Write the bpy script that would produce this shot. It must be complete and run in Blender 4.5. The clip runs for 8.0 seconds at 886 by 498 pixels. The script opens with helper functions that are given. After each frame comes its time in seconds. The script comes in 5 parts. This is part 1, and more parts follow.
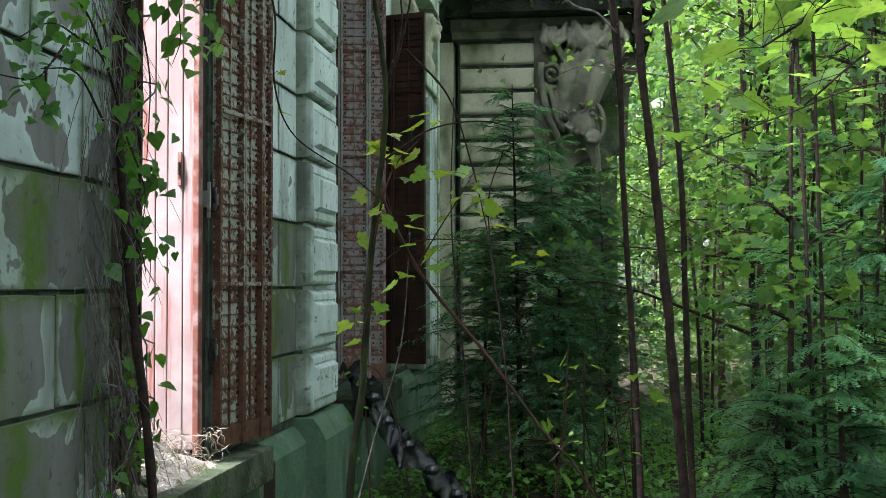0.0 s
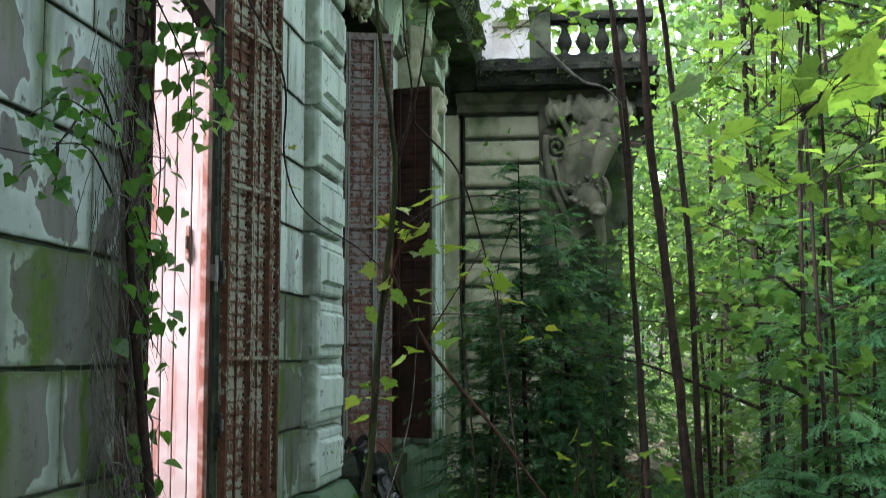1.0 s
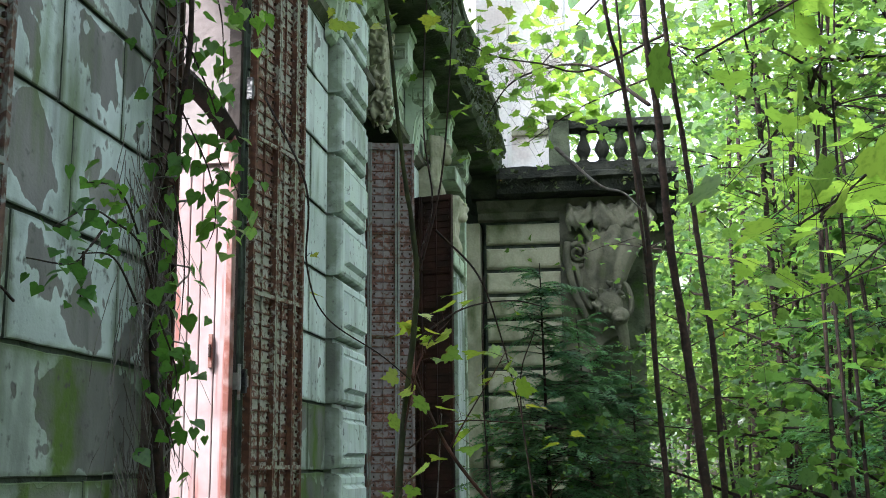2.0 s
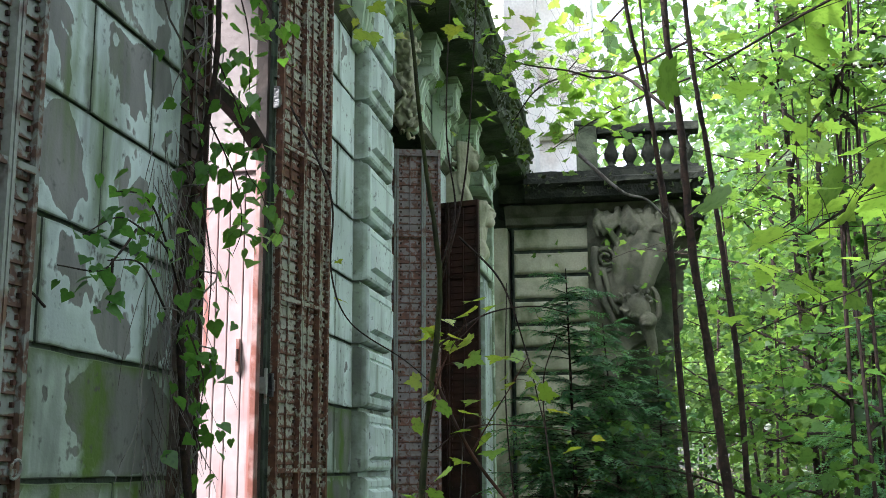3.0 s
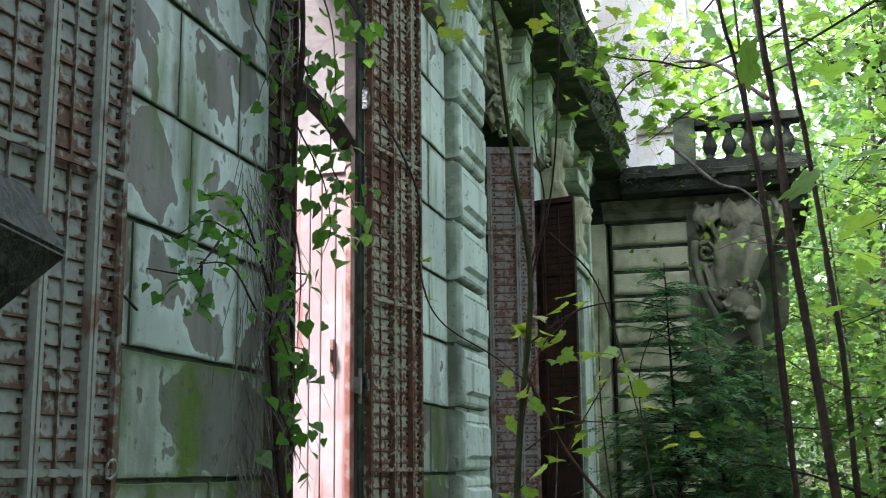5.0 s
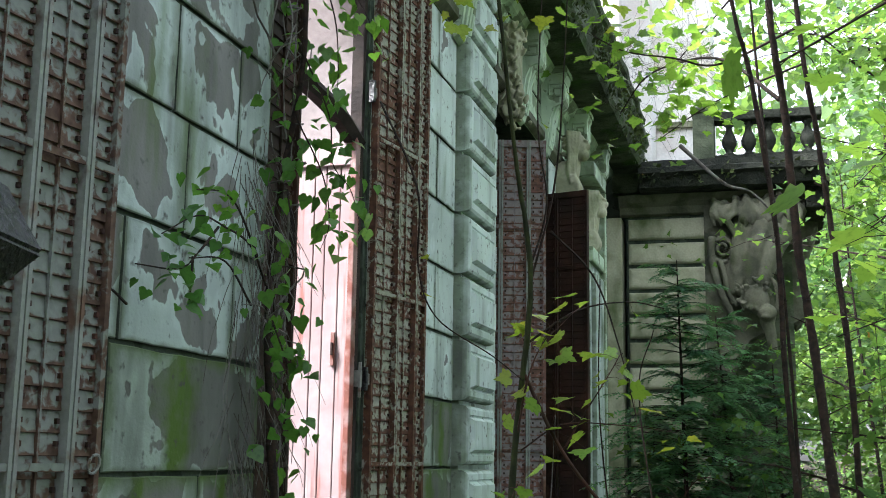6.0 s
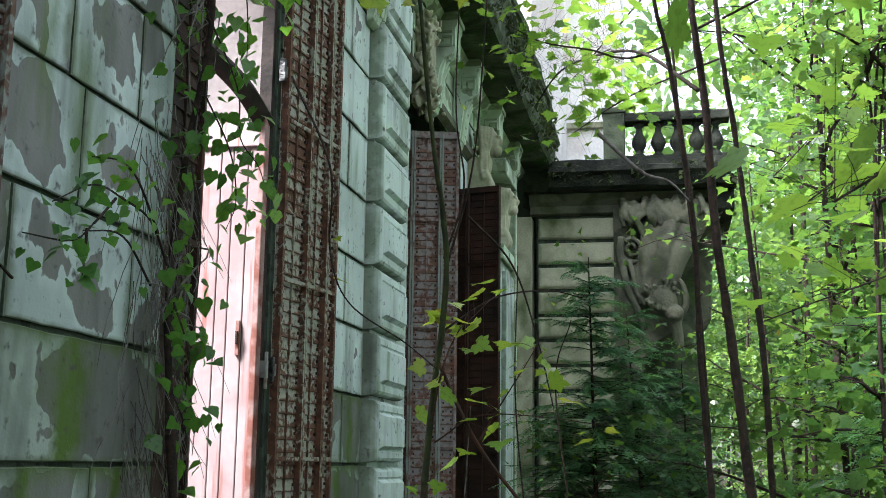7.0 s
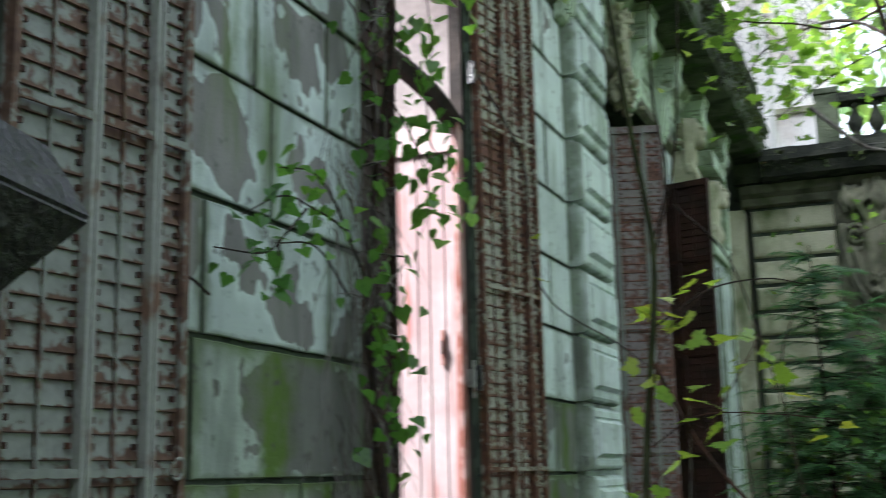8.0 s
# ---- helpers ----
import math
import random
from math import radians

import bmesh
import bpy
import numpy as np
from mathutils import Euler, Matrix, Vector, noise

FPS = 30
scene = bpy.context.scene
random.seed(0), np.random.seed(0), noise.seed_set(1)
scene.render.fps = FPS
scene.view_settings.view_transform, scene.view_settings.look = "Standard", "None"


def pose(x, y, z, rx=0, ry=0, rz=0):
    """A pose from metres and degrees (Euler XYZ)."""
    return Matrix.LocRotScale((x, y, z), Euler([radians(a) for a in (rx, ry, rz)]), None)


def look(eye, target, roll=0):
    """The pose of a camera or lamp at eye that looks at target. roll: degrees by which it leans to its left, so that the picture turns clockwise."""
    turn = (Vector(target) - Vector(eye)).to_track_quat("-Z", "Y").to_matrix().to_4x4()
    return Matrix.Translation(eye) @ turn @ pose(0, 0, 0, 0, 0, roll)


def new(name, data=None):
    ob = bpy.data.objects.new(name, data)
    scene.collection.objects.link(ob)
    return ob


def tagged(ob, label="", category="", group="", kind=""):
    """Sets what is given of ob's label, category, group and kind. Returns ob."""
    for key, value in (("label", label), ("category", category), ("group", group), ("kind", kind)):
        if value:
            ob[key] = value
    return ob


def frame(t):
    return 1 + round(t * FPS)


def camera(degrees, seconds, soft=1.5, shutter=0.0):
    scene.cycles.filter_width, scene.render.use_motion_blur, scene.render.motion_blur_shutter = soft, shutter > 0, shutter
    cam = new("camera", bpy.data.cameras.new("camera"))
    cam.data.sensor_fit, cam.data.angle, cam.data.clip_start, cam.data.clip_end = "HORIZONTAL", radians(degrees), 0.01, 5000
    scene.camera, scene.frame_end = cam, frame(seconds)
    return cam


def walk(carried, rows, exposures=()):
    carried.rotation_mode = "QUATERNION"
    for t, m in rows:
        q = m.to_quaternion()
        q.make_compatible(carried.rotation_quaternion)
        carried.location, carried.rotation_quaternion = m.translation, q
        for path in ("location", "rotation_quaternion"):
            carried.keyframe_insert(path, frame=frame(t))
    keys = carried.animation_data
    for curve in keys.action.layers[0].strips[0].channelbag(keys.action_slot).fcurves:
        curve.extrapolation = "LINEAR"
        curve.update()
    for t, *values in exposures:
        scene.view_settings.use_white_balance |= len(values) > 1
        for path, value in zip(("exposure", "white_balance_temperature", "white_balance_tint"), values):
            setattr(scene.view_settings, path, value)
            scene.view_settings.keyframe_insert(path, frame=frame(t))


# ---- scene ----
cam = camera(42.0, 8.0, soft=0.8, shutter=0.3)
PATH = [
    (0, (-0.14, -1.75, 1.679), (-0.379, 0.235, 1.738), -0.1),
    (0.5, (-0.133, -1.764, 1.681), (-0.374, 0.22, 1.741), -0.1),
    (1, (-0.171, -1.72, 1.698), (-0.414, 0.257, 1.879), -0.0),
    (1.5, (-0.173, -1.716, 1.701), (-0.429, 0.244, 2.007), -0.1),
    (1.7, (-0.174, -1.717, 1.69), (-0.435, 0.234, 2.047), -0.3),
    (3, (-0.124, -1.792, 1.683), (-0.453, 0.145, 2.057), -0.2),
    (3.5, (-0.131, -1.779, 1.684), (-0.462, 0.158, 2.059), -0.3),
    (4, (-0.131, -1.783, 1.681), (-0.508, 0.144, 2.059), -0.5),
    (4.5, (-0.122, -1.775, 1.68), (-0.557, 0.141, 2.055), -0.5),
    (5, (-0.08, -1.754, 1.676), (-0.58, 0.145, 2.051), -0.6),
    (5.2, (-0.053, -1.751, 1.679), (-0.589, 0.139, 2.053), -0.6),
    (6.3, (0.014, -1.672, 1.733), (-0.511, 0.226, 2.08), 1.4),
    (6.5, (-0.005, -1.632, 1.709), (-0.494, 0.275, 2.063), 1.1),
    (7, (-0.072, -1.517, 1.675), (-0.454, 0.413, 2.037), 0.8),
    (7.5, (-0.117, -1.391, 1.655), (-0.541, 0.528, 2.023), -0.0),
    (8, (-0.09, -1.327, 1.657), (-0.817, 0.496, 2.041), -1.2),
]
walk(cam, [(t, look(eye, target, roll)) for t, eye, target, roll in PATH], exposures=[(0.0, 2.5, 6080, 10.5), (8.0, 2.5, 6080, 10.5)])

# ---- light ----
world = bpy.data.worlds.new("sky")
scene.world = world
world.use_nodes = True
wn, wl = world.node_tree.nodes, world.node_tree.links
wn.clear()
sky = wn.new("ShaderNodeTexSky")
sky.sky_type, sky.sun_disc = "NISHITA", False
sky.sun_elevation, sky.sun_rotation = radians(52), radians(238)
sky.air_density, sky.dust_density, sky.ozone_density = 1.0, 4.0, 1.0
pale = wn.new("ShaderNodeHueSaturation")
pale.inputs["Saturation"].default_value = 0.35
back = wn.new("ShaderNodeBackground")
back.inputs["Strength"].default_value = 0.15
wout = wn.new("ShaderNodeOutputWorld")
wl.new(sky.outputs[0], pale.inputs["Color"])
wl.new(pale.outputs[0], back.inputs["Color"])
wl.new(back.outputs[0], wout.inputs["Surface"])
SUN = bpy.data.lights.new("sun", "SUN")
SUN.energy, SUN.angle, SUN.color = 3.6, radians(14), (1.0, 0.98, 0.95)
new("sun", SUN).matrix_world = look((0, 0, 20), (0.55 * 20, 0.36 * 20, 20 - 0.85 * 20))


# ---- materials ----
def shader(name):
    m = bpy.data.materials.new(name)
    m.use_nodes = True
    t = m.node_tree
    t.nodes.clear()
    return m, t.nodes, t.links


def noise_node(n, l, where, scale, detail=5.0, stretch=(1, 1, 1), distort=0.0):
    mp = n.new("ShaderNodeMapping")
    mp.inputs["Scale"].default_value = stretch
    l.new(where, mp.inputs["Vector"])
    x = n.new("ShaderNodeTexNoise")
    x.inputs["Scale"].default_value, x.inputs["Detail"].default_value = scale, detail
    x.inputs["Distortion"].default_value = distort
    l.new(mp.outputs[0], x.inputs["Vector"])
    return x.outputs["Fac"]


def ramp(n, l, value, lo, hi):
    r = n.new("ShaderNodeMapRange")
    r.inputs["From Min"].default_value, r.inputs["From Max"].default_value = lo, hi
    l.new(value, r.inputs["Value"])
    return r.outputs[0]


def mix(n, l, fac, a, b, mode="MIX"):
    x = n.new("ShaderNodeMix")
    x.data_type, x.blend_type = "RGBA", mode
    for value, k in ((fac, 0), (a, 6), (b, 7)):
        if hasattr(value, "links"):
            l.new(value, x.inputs[k])
        else:
            x.inputs[k].default_value = value if k == 0 else (*value, 1)
    return x.outputs[2]


def finish(n, l, color, rough, height=None, bump=0.3, metal=0.0, dist=0.01, coat=0.0, spec=0.2):
    b = n.new("ShaderNodeBsdfPrincipled")
    l.new(color, b.inputs["Base Color"])
    if hasattr(rough, "links"):
        l.new(rough, b.inputs["Roughness"])
    else:
        b.inputs["Roughness"].default_value = rough
    b.inputs["Metallic"].default_value = metal
    b.inputs["Specular IOR Level"].default_value = spec
    b.inputs["Coat Weight"].default_value = coat
    if height is not None:
        bp = n.new("ShaderNodeBump")
        bp.inputs["Strength"].default_value, bp.inputs["Distance"].default_value = bump, dist
        l.new(height, bp.inputs["Height"])
        l.new(bp.outputs[0], b.inputs["Normal"])
    o = n.new("ShaderNodeOutputMaterial")
    l.new(b.outputs[0], o.inputs["Surface"])


def layered(name, base, second, third=None, s1=2.0, s2=30.0, cut=(0.5, 0.54), third_cut=(0.55, 0.7), third_scale=3.0,
            stretch=(1, 1, 1), rough=0.85, bump=0.4, metal=0.0, dist=0.01, vary=0.12, grain=0.25, coat=0.0, spec=0.2):
    """A surface of two tones in patches, a third as stains, fine grain and relief, at world size."""
    m, n, l = shader(name)
    pos = n.new("ShaderNodeNewGeometry").outputs["Position"]
    big = noise_node(n, l, pos, s1, 7, distort=0.4)
    fine = noise_node(n, l, pos, s2, 6)
    c = mix(n, l, ramp(n, l, big, *cut), base, second)
    if third:
        st = noise_node(n, l, pos, third_scale, 5, stretch)
        c = mix(n, l, ramp(n, l, st, *third_cut), c, third)
    info = n.new("ShaderNodeObjectInfo").outputs["Random"]
    c = mix(n, l, ramp(n, l, info, 0, 1 / max(vary, 0.01)), c, tuple(v * 0.4 for v in base))
    g = n.new("ShaderNodeMapRange")
    g.inputs["To Min"].default_value, g.inputs["To Max"].default_value = 1 - grain, 1 + grain
    l.new(fine, g.inputs["Value"])
    gg = n.new("ShaderNodeCombineColor")
    for k in range(3):
        l.new(g.outputs[0], gg.inputs[k])
    c = mul(n, l, c, gg.outputs[0])
    h = n.new("ShaderNodeMath")
    h.operation = "MULTIPLY_ADD"
    l.new(ramp(n, l, big, *cut), h.inputs[0])
    h.inputs[1].default_value = -0.35
    l.new(fine, h.inputs[2])
    finish(n, l, c, rough, h.outputs[0], bump, metal, dist, coat, spec)
    return m


def mul(n, l, a, b):
    x = n.new("ShaderNodeMix")
    x.data_type, x.blend_type = "RGBA", "MULTIPLY"
    x.inputs[0].default_value = 1.0
    l.new(a, x.inputs[6])
    l.new(b, x.inputs[7])
    return x.outputs[2]


def leafy(name, a, b, c, glow=0.5, rough=0.27, scale=1.2):
    """Leaves: tint varies from leaf to leaf and from bough to bough; light comes through the blade."""
    m, n, l = shader(name)
    geo = n.new("ShaderNodeNewGeometry")
    isl = geo.outputs["Random Per Island"]
    big = noise_node(n, l, geo.outputs["Position"], scale, 2)
    col = mix(n, l, isl, a, b)
    col = mix(n, l, ramp(n, l, big, 0.4, 0.65), col, c)
    blade = noise_node(n, l, geo.outputs["Position"], 60, 4)
    col = mix(n, l, ramp(n, l, blade, 0.5, 1.0), col, tuple(0.35 * v for v in c))
    spots = noise_node(n, l, geo.outputs["Position"], 18, 3)
    col = mix(n, l, ramp(n, l, spots, 0.70, 0.76), col, (0.16, 0.10, 0.03))
    p = n.new("ShaderNodeBsdfPrincipled")
    p.inputs["Roughness"].default_value = rough
    l.new(col, p.inputs["Base Color"])
    tr = n.new("ShaderNodeBsdfTranslucent")
    warm = mix(n, l, 1.0, col, (1.35, 1.25, 0.75), "MULTIPLY")
    l.new(warm, tr.inputs["Color"])
    ms = n.new("ShaderNodeMixShader")
    ms.inputs[0].default_value = glow
    l.new(p.outputs[0], ms.inputs[1])
    l.new(tr.outputs[0], ms.inputs[2])
    o = n.new("ShaderNodeOutputMaterial")
    l.new(ms.outputs[0], o.inputs["Surface"])
    return m


def rendered_stone(name, mint, cement, moss, inner, edge, mossy, rough=0.85, run=0.0):
    """Painted render on stone: the paint has come off in patches, most in the middle of a block, and moss runs down in streaks."""
    m, n, l = shader(name)
    pos = n.new("ShaderNodeNewGeometry").outputs["Position"]
    gen = n.new("ShaderNodeTexCoord").outputs["Generated"]
    sep = n.new("ShaderNodeSeparateXYZ")
    l.new(gen, sep.inputs[0])

    def op(kind, a, b):
        x = n.new("ShaderNodeMath")
        x.operation = kind
        for k, v in ((0, a), (1, b)):
            if hasattr(v, "links"):
                l.new(v, x.inputs[k])
            else:
                x.inputs[k].default_value = v
        return x.outputs[0]
    ey = op("MINIMUM", sep.outputs["Y"], op("SUBTRACT", 1.0, sep.outputs["Y"]))
    ez = op("MINIMUM", sep.outputs["Z"], op("SUBTRACT", 1.0, sep.outputs["Z"]))
    mid = op("MULTIPLY", op("MULTIPLY", sep.outputs["Y"], op("SUBTRACT", 1.0, sep.outputs["Y"])), op("MULTIPLY", sep.outputs["Z"], op("SUBTRACT", 1.0, sep.outputs["Z"])))
    ragged = op("MULTIPLY", noise_node(n, l, pos, 26, 4, (1, 1, 0.6)), 0.10)
    patch = op("ADD", op("ADD", noise_node(n, l, pos, 3.4, 2.5, distort=0.5), ragged), op("MULTIPLY", mid, inner))
    bare = ramp(n, l, patch, edge, edge + 0.012)
    rim = op("SUBTRACT", ramp(n, l, patch, edge - 0.09, edge), bare)
    tone = noise_node(n, l, pos, 1.4, 4)
    paint = mix(n, l, ramp(n, l, tone, 0.35, 0.7), mint, tuple(0.72 * v for v in mint))
    soft = noise_node(n, l, pos, 6.0, 6, (1, 1, 0.5))
    grey = mix(n, l, ramp(n, l, soft, 0.35, 0.7), cement, tuple(0.68 * v for v in cement))
    paint = mix(n, l, op("MULTIPLY", rim, 0.6), paint, tuple(min(0.8, 1.2 * v) for v in mint))
    c = mix(n, l, bare, paint, grey)
    streak = noise_node(n, l, pos, 2.6, 5, (1, 1.6, 0.35))
    c = mix(n, l, ramp(n, l, streak, mossy, mossy + 0.2), c, moss)
    if run:
        wav = op("MULTIPLY", op("SUBTRACT", noise_node(n, l, pos, 5.0, 4), 0.5), 0.5)
        off = op("ABSOLUTE", op("ADD", op("SUBTRACT", sep.outputs["Y"], 0.40), wav), 0.0)
        band = ramp(n, l, off, 0.12, 0.02)
        top = ramp(n, l, op("ADD", sep.outputs["Z"], wav), 0.86, 1.05)
        both = op("MULTIPLY", op("MAXIMUM", band, top), run)
        c = mix(n, l, both, c, tuple(1.0 * v for v in moss))
    arris = op("ADD", op("MINIMUM", ey, ez), op("MULTIPLY", op("SUBTRACT", noise_node(n, l, pos, 7.0, 5), 0.5), 0.14))
    c = mix(n, l, op("MULTIPLY", ramp(n, l, arris, 0.05, 0.0), 0.75), c, tuple(0.55 * a + 0.25 * b for a, b in zip(moss, cement)))
    spot = noise_node(n, l, pos, 24, 6)
    c = mix(n, l, ramp(n, l, spot, 0.60, 0.74), c, tuple(0.45 * v for v in cement))
    grime = noise_node(n, l, pos, 4.5, 7, (1, 1.3, 0.25), 0.5)
    c = mix(n, l, ramp(n, l, grime, 0.50, 0.95), c, tuple(0.30 * v for v in cement))
    fine = noise_node(n, l, pos, 70, 6)
    h = op("ADD", op("MULTIPLY", bare, -0.6), op("ADD", fine, op("MULTIPLY", soft, 0.8)))
    finish(n, l, c, rough, h, 0.4, 0.0, 0.006)
    return m


CEMENT, MOSS = (0.235, 0.235, 0.225), (0.085, 0.14, 0.03)
STUCCO = rendered_stone("mint_render", (0.61, 0.70, 0.67), CEMENT, MOSS, 1.0, 0.78, 0.57)
# Mint of the near-wall renders set darker than the pier's, for the shade there
PEELING = rendered_stone("peeling_mint_render", (0.47, 0.55, 0.535), CEMENT, MOSS, 4.2, 0.69, 0.57)
STAINED = rendered_stone("stained_grey_render", (0.40, 0.47, 0.45), (0.215, 0.22, 0.205), MOSS, 2.0, 0.60, 0.58)
MOSSY = rendered_stone("mossy_bare_render", (0.31, 0.365, 0.325), (0.18, 0.185, 0.17), MOSS, 3.4, 0.57, 0.53, run=1.0)
HEADWORK = rendered_stone("streaked_green_render", (0.56, 0.68, 0.53), (0.33, 0.39, 0.28), (0.10, 0.16, 0.045), 0.5, 0.64, 0.57)
CREAM = layered("grimy_cream_stone", (0.46, 0.45, 0.33), (0.27, 0.27, 0.185), (0.09, 0.115, 0.045), s1=2.2, s2=40,
                cut=(0.45, 0.62), third_cut=(0.52, 0.72), stretch=(1, 1, 0.5), bump=0.4, dist=0.008)
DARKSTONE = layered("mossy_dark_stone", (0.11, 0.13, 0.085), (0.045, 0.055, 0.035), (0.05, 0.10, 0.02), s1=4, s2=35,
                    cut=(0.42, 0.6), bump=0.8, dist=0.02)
# Stone coloured near black, standing in for the lack of light on the balcony
BLACKSTONE = layered("shade_black_stone", (0.028, 0.031, 0.023), (0.012, 0.014, 0.011), (0.06, 0.066, 0.048), s1=5, s2=35, cut=(0.42, 0.6),
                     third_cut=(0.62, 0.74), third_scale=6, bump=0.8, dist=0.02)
# Grey taken darker to carry the overhang's shade on the carving
CARVED = layered("shade_grey_carved_stone", (0.135, 0.135, 0.098), (0.06, 0.062, 0.045), (0.055, 0.07, 0.03), s1=4, s2=40, cut=(0.45, 0.65),
                 bump=0.6, dist=0.012)
PLINTH = layered("algae_green_render", (0.12, 0.19, 0.125), (0.045, 0.105, 0.06), (0.22, 0.26, 0.20), s1=2.5, s2=40, cut=(0.4, 0.65),
                 third_cut=(0.52, 0.72), third_scale=5, stretch=(1, 1, 0.4), bump=0.5, dist=0.01, rough=0.65, grain=0.4)
JOINT = layered("dark_joint_mortar", (0.07, 0.09, 0.07), (0.04, 0.05, 0.04), s1=6, s2=60, rough=0.95)
def rusted_iron(name, rust, paint, dark, amount, scale=6.0):
    """Painted sheet iron: rust starts at every edge and lip and eats into the paint in blotches."""
    m, n, l = shader(name)
    pos = n.new("ShaderNodeNewGeometry").outputs["Position"]
    gen = n.new("ShaderNodeTexCoord").outputs["Generated"]
    sep = n.new("ShaderNodeSeparateXYZ")
    l.new(gen, sep.inputs[0])

    def op(kind, a, b):
        x = n.new("ShaderNodeMath")
        x.operation = kind
        for k, v in ((0, a), (1, b)):
            if hasattr(v, "links"):
                l.new(v, x.inputs[k])
            else:
                x.inputs[k].default_value = v
        return x.outputs[0]
    lip = op("POWER", op("SUBTRACT", 1.0, sep.outputs["Z"]), 7.0)
    ends = op("POWER", op("ABSOLUTE", op("MULTIPLY", op("SUBTRACT", sep.outputs["X"], 0.5), 2.0), 0.0), 8.0)
    big = noise_node(n, l, pos, scale * 0.35, 3)
    blotch = noise_node(n, l, pos, scale * 3.0, 7, distort=0.6)
    info = n.new("ShaderNodeObjectInfo").outputs["Random"]
    f = op("ADD", op("ADD", op("MULTIPLY", lip, 0.30), op("MULTIPLY", ends, 0.10)), op("ADD", op("MULTIPLY", blotch, 0.7), op("MULTIPLY", big, 0.6)))
    f = op("ADD", f, op("MULTIPLY", info, 0.12))
    eaten = ramp(n, l, f, amount, amount + 0.09)
    tone = noise_node(n, l, pos, 30, 6)
    r = mix(n, l, ramp(n, l, tone, 0.35, 0.65), rust, dark)
    p = mix(n, l, ramp(n, l, blotch, 0.35, 0.7), paint, tuple(0.7 * v for v in paint))
    c = mix(n, l, eaten, p, r)
    finish(n, l, c, 0.72, op("ADD", op("MULTIPLY", eaten, -0.5), tone), 0.45, 0.0, 0.004)
    return m


RUST = rusted_iron("grey_paint_over_rust", (0.145, 0.09, 0.065), (0.215, 0.235, 0.215), (0.075, 0.045, 0.035), 0.76, 10.0)
RUSTRED = rusted_iron("rust_with_paint_flakes", (0.145, 0.068, 0.044), (0.31, 0.31, 0.255), (0.07, 0.036, 0.027), 0.715, 13.0)
RUSTMAUVE = rusted_iron("mauve_weathered_iron", (0.20, 0.095, 0.07), (0.23, 0.20, 0.20), (0.11, 0.06, 0.05), 0.71, 10.0)
RUSTBAR = layered("worn_iron_bar", (0.25, 0.265, 0.245), (0.15, 0.088, 0.06), (0.08, 0.045, 0.035), s1=7, s2=60, cut=(0.55, 0.65),
                  third_cut=(0.6, 0.75), third_scale=9, rough=0.7, bump=0.4, dist=0.004)
RUSTDARK = layered("dark_rusted_iron", (0.052, 0.026, 0.020), (0.030, 0.020, 0.017), (0.085, 0.038, 0.025), s1=5, s2=60, cut=(0.4, 0.6),
                   rough=0.8, bump=0.5, dist=0.004)
PINK = layered("faded_pink_boards", (0.355, 0.25, 0.25), (0.44, 0.37, 0.37), (0.33, 0.14, 0.12), s1=3, s2=26, cut=(0.45, 0.65),
               third_cut=(0.58, 0.68), third_scale=9, stretch=(3, 3, 0.16), rough=0.6, bump=0.25, dist=0.003, grain=0.1)
ORANGE = layered("red_lead_edge", (0.22, 0.085, 0.065), (0.36, 0.24, 0.225), s1=8, s2=40, cut=(0.45, 0.6), rough=0.7)
# Timber near black: the jamb stands in for the shadowed gap by the shutter
OLDWOOD = layered("old_timber_shade_black", (0.022, 0.017, 0.015), (0.045, 0.033, 0.028), s1=6, s2=40, cut=(0.4, 0.6), rough=0.8, bump=0.5)
# Plaster colour darkened for the rooms, to hold down the strong light inside
ROOM = layered("dimmed_room_plaster", (0.27, 0.235, 0.23), (0.19, 0.16, 0.155), s1=1.6, s2=30, cut=(0.45, 0.62), rough=0.9)
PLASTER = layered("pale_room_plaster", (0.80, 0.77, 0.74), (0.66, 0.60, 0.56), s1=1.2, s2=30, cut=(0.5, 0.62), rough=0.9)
SOIL = layered("leaf_litter", (0.07, 0.05, 0.035), (0.035, 0.03, 0.022), (0.06, 0.08, 0.03), s1=3, s2=50, cut=(0.4, 0.6), rough=0.95,
               bump=1.0, dist=0.03)
BARK = layered("brown_bark", (0.034, 0.021, 0.016), (0.015, 0.011, 0.010), (0.055, 0.05, 0.042), s1=26, s2=90, cut=(0.4, 0.6),
               third_cut=(0.64, 0.70), third_scale=34, rough=0.85, bump=0.7, dist=0.006)
BARKGREEN = layered("green_stem_bark", (0.036, 0.046, 0.013), (0.015, 0.018, 0.008), (0.05, 0.052, 0.035), s1=9, s2=60, cut=(0.4, 0.6),
                    third_cut=(0.64, 0.72), rough=0.7, bump=0.5, dist=0.004)
TWIG = layered("red_brown_twig", (0.075, 0.032, 0.022), (0.04, 0.022, 0.018), s1=9, s2=60, cut=(0.4, 0.6), rough=0.7)
GREYWOOD = layered("dead_grey_wood", (0.15, 0.14, 0.13), (0.07, 0.062, 0.055), s1=9, s2=60, rough=0.8)
BLACK = layered("wet_black_sheeting", (0.014, 0.015, 0.02), (0.022, 0.023, 0.03), s1=8, s2=50, rough=0.12, bump=0.5, dist=0.01, spec=0.9)
IRON = layered("black_weathered_iron", (0.012, 0.013, 0.016), (0.024, 0.024, 0.027), s1=9, s2=30, cut=(0.4, 0.6), rough=0.4, bump=1.0, dist=0.02, spec=0.5)
STRAW = layered("dry_stalks", (0.48, 0.42, 0.34), (0.30, 0.25, 0.2), s1=20, s2=60, rough=0.9)
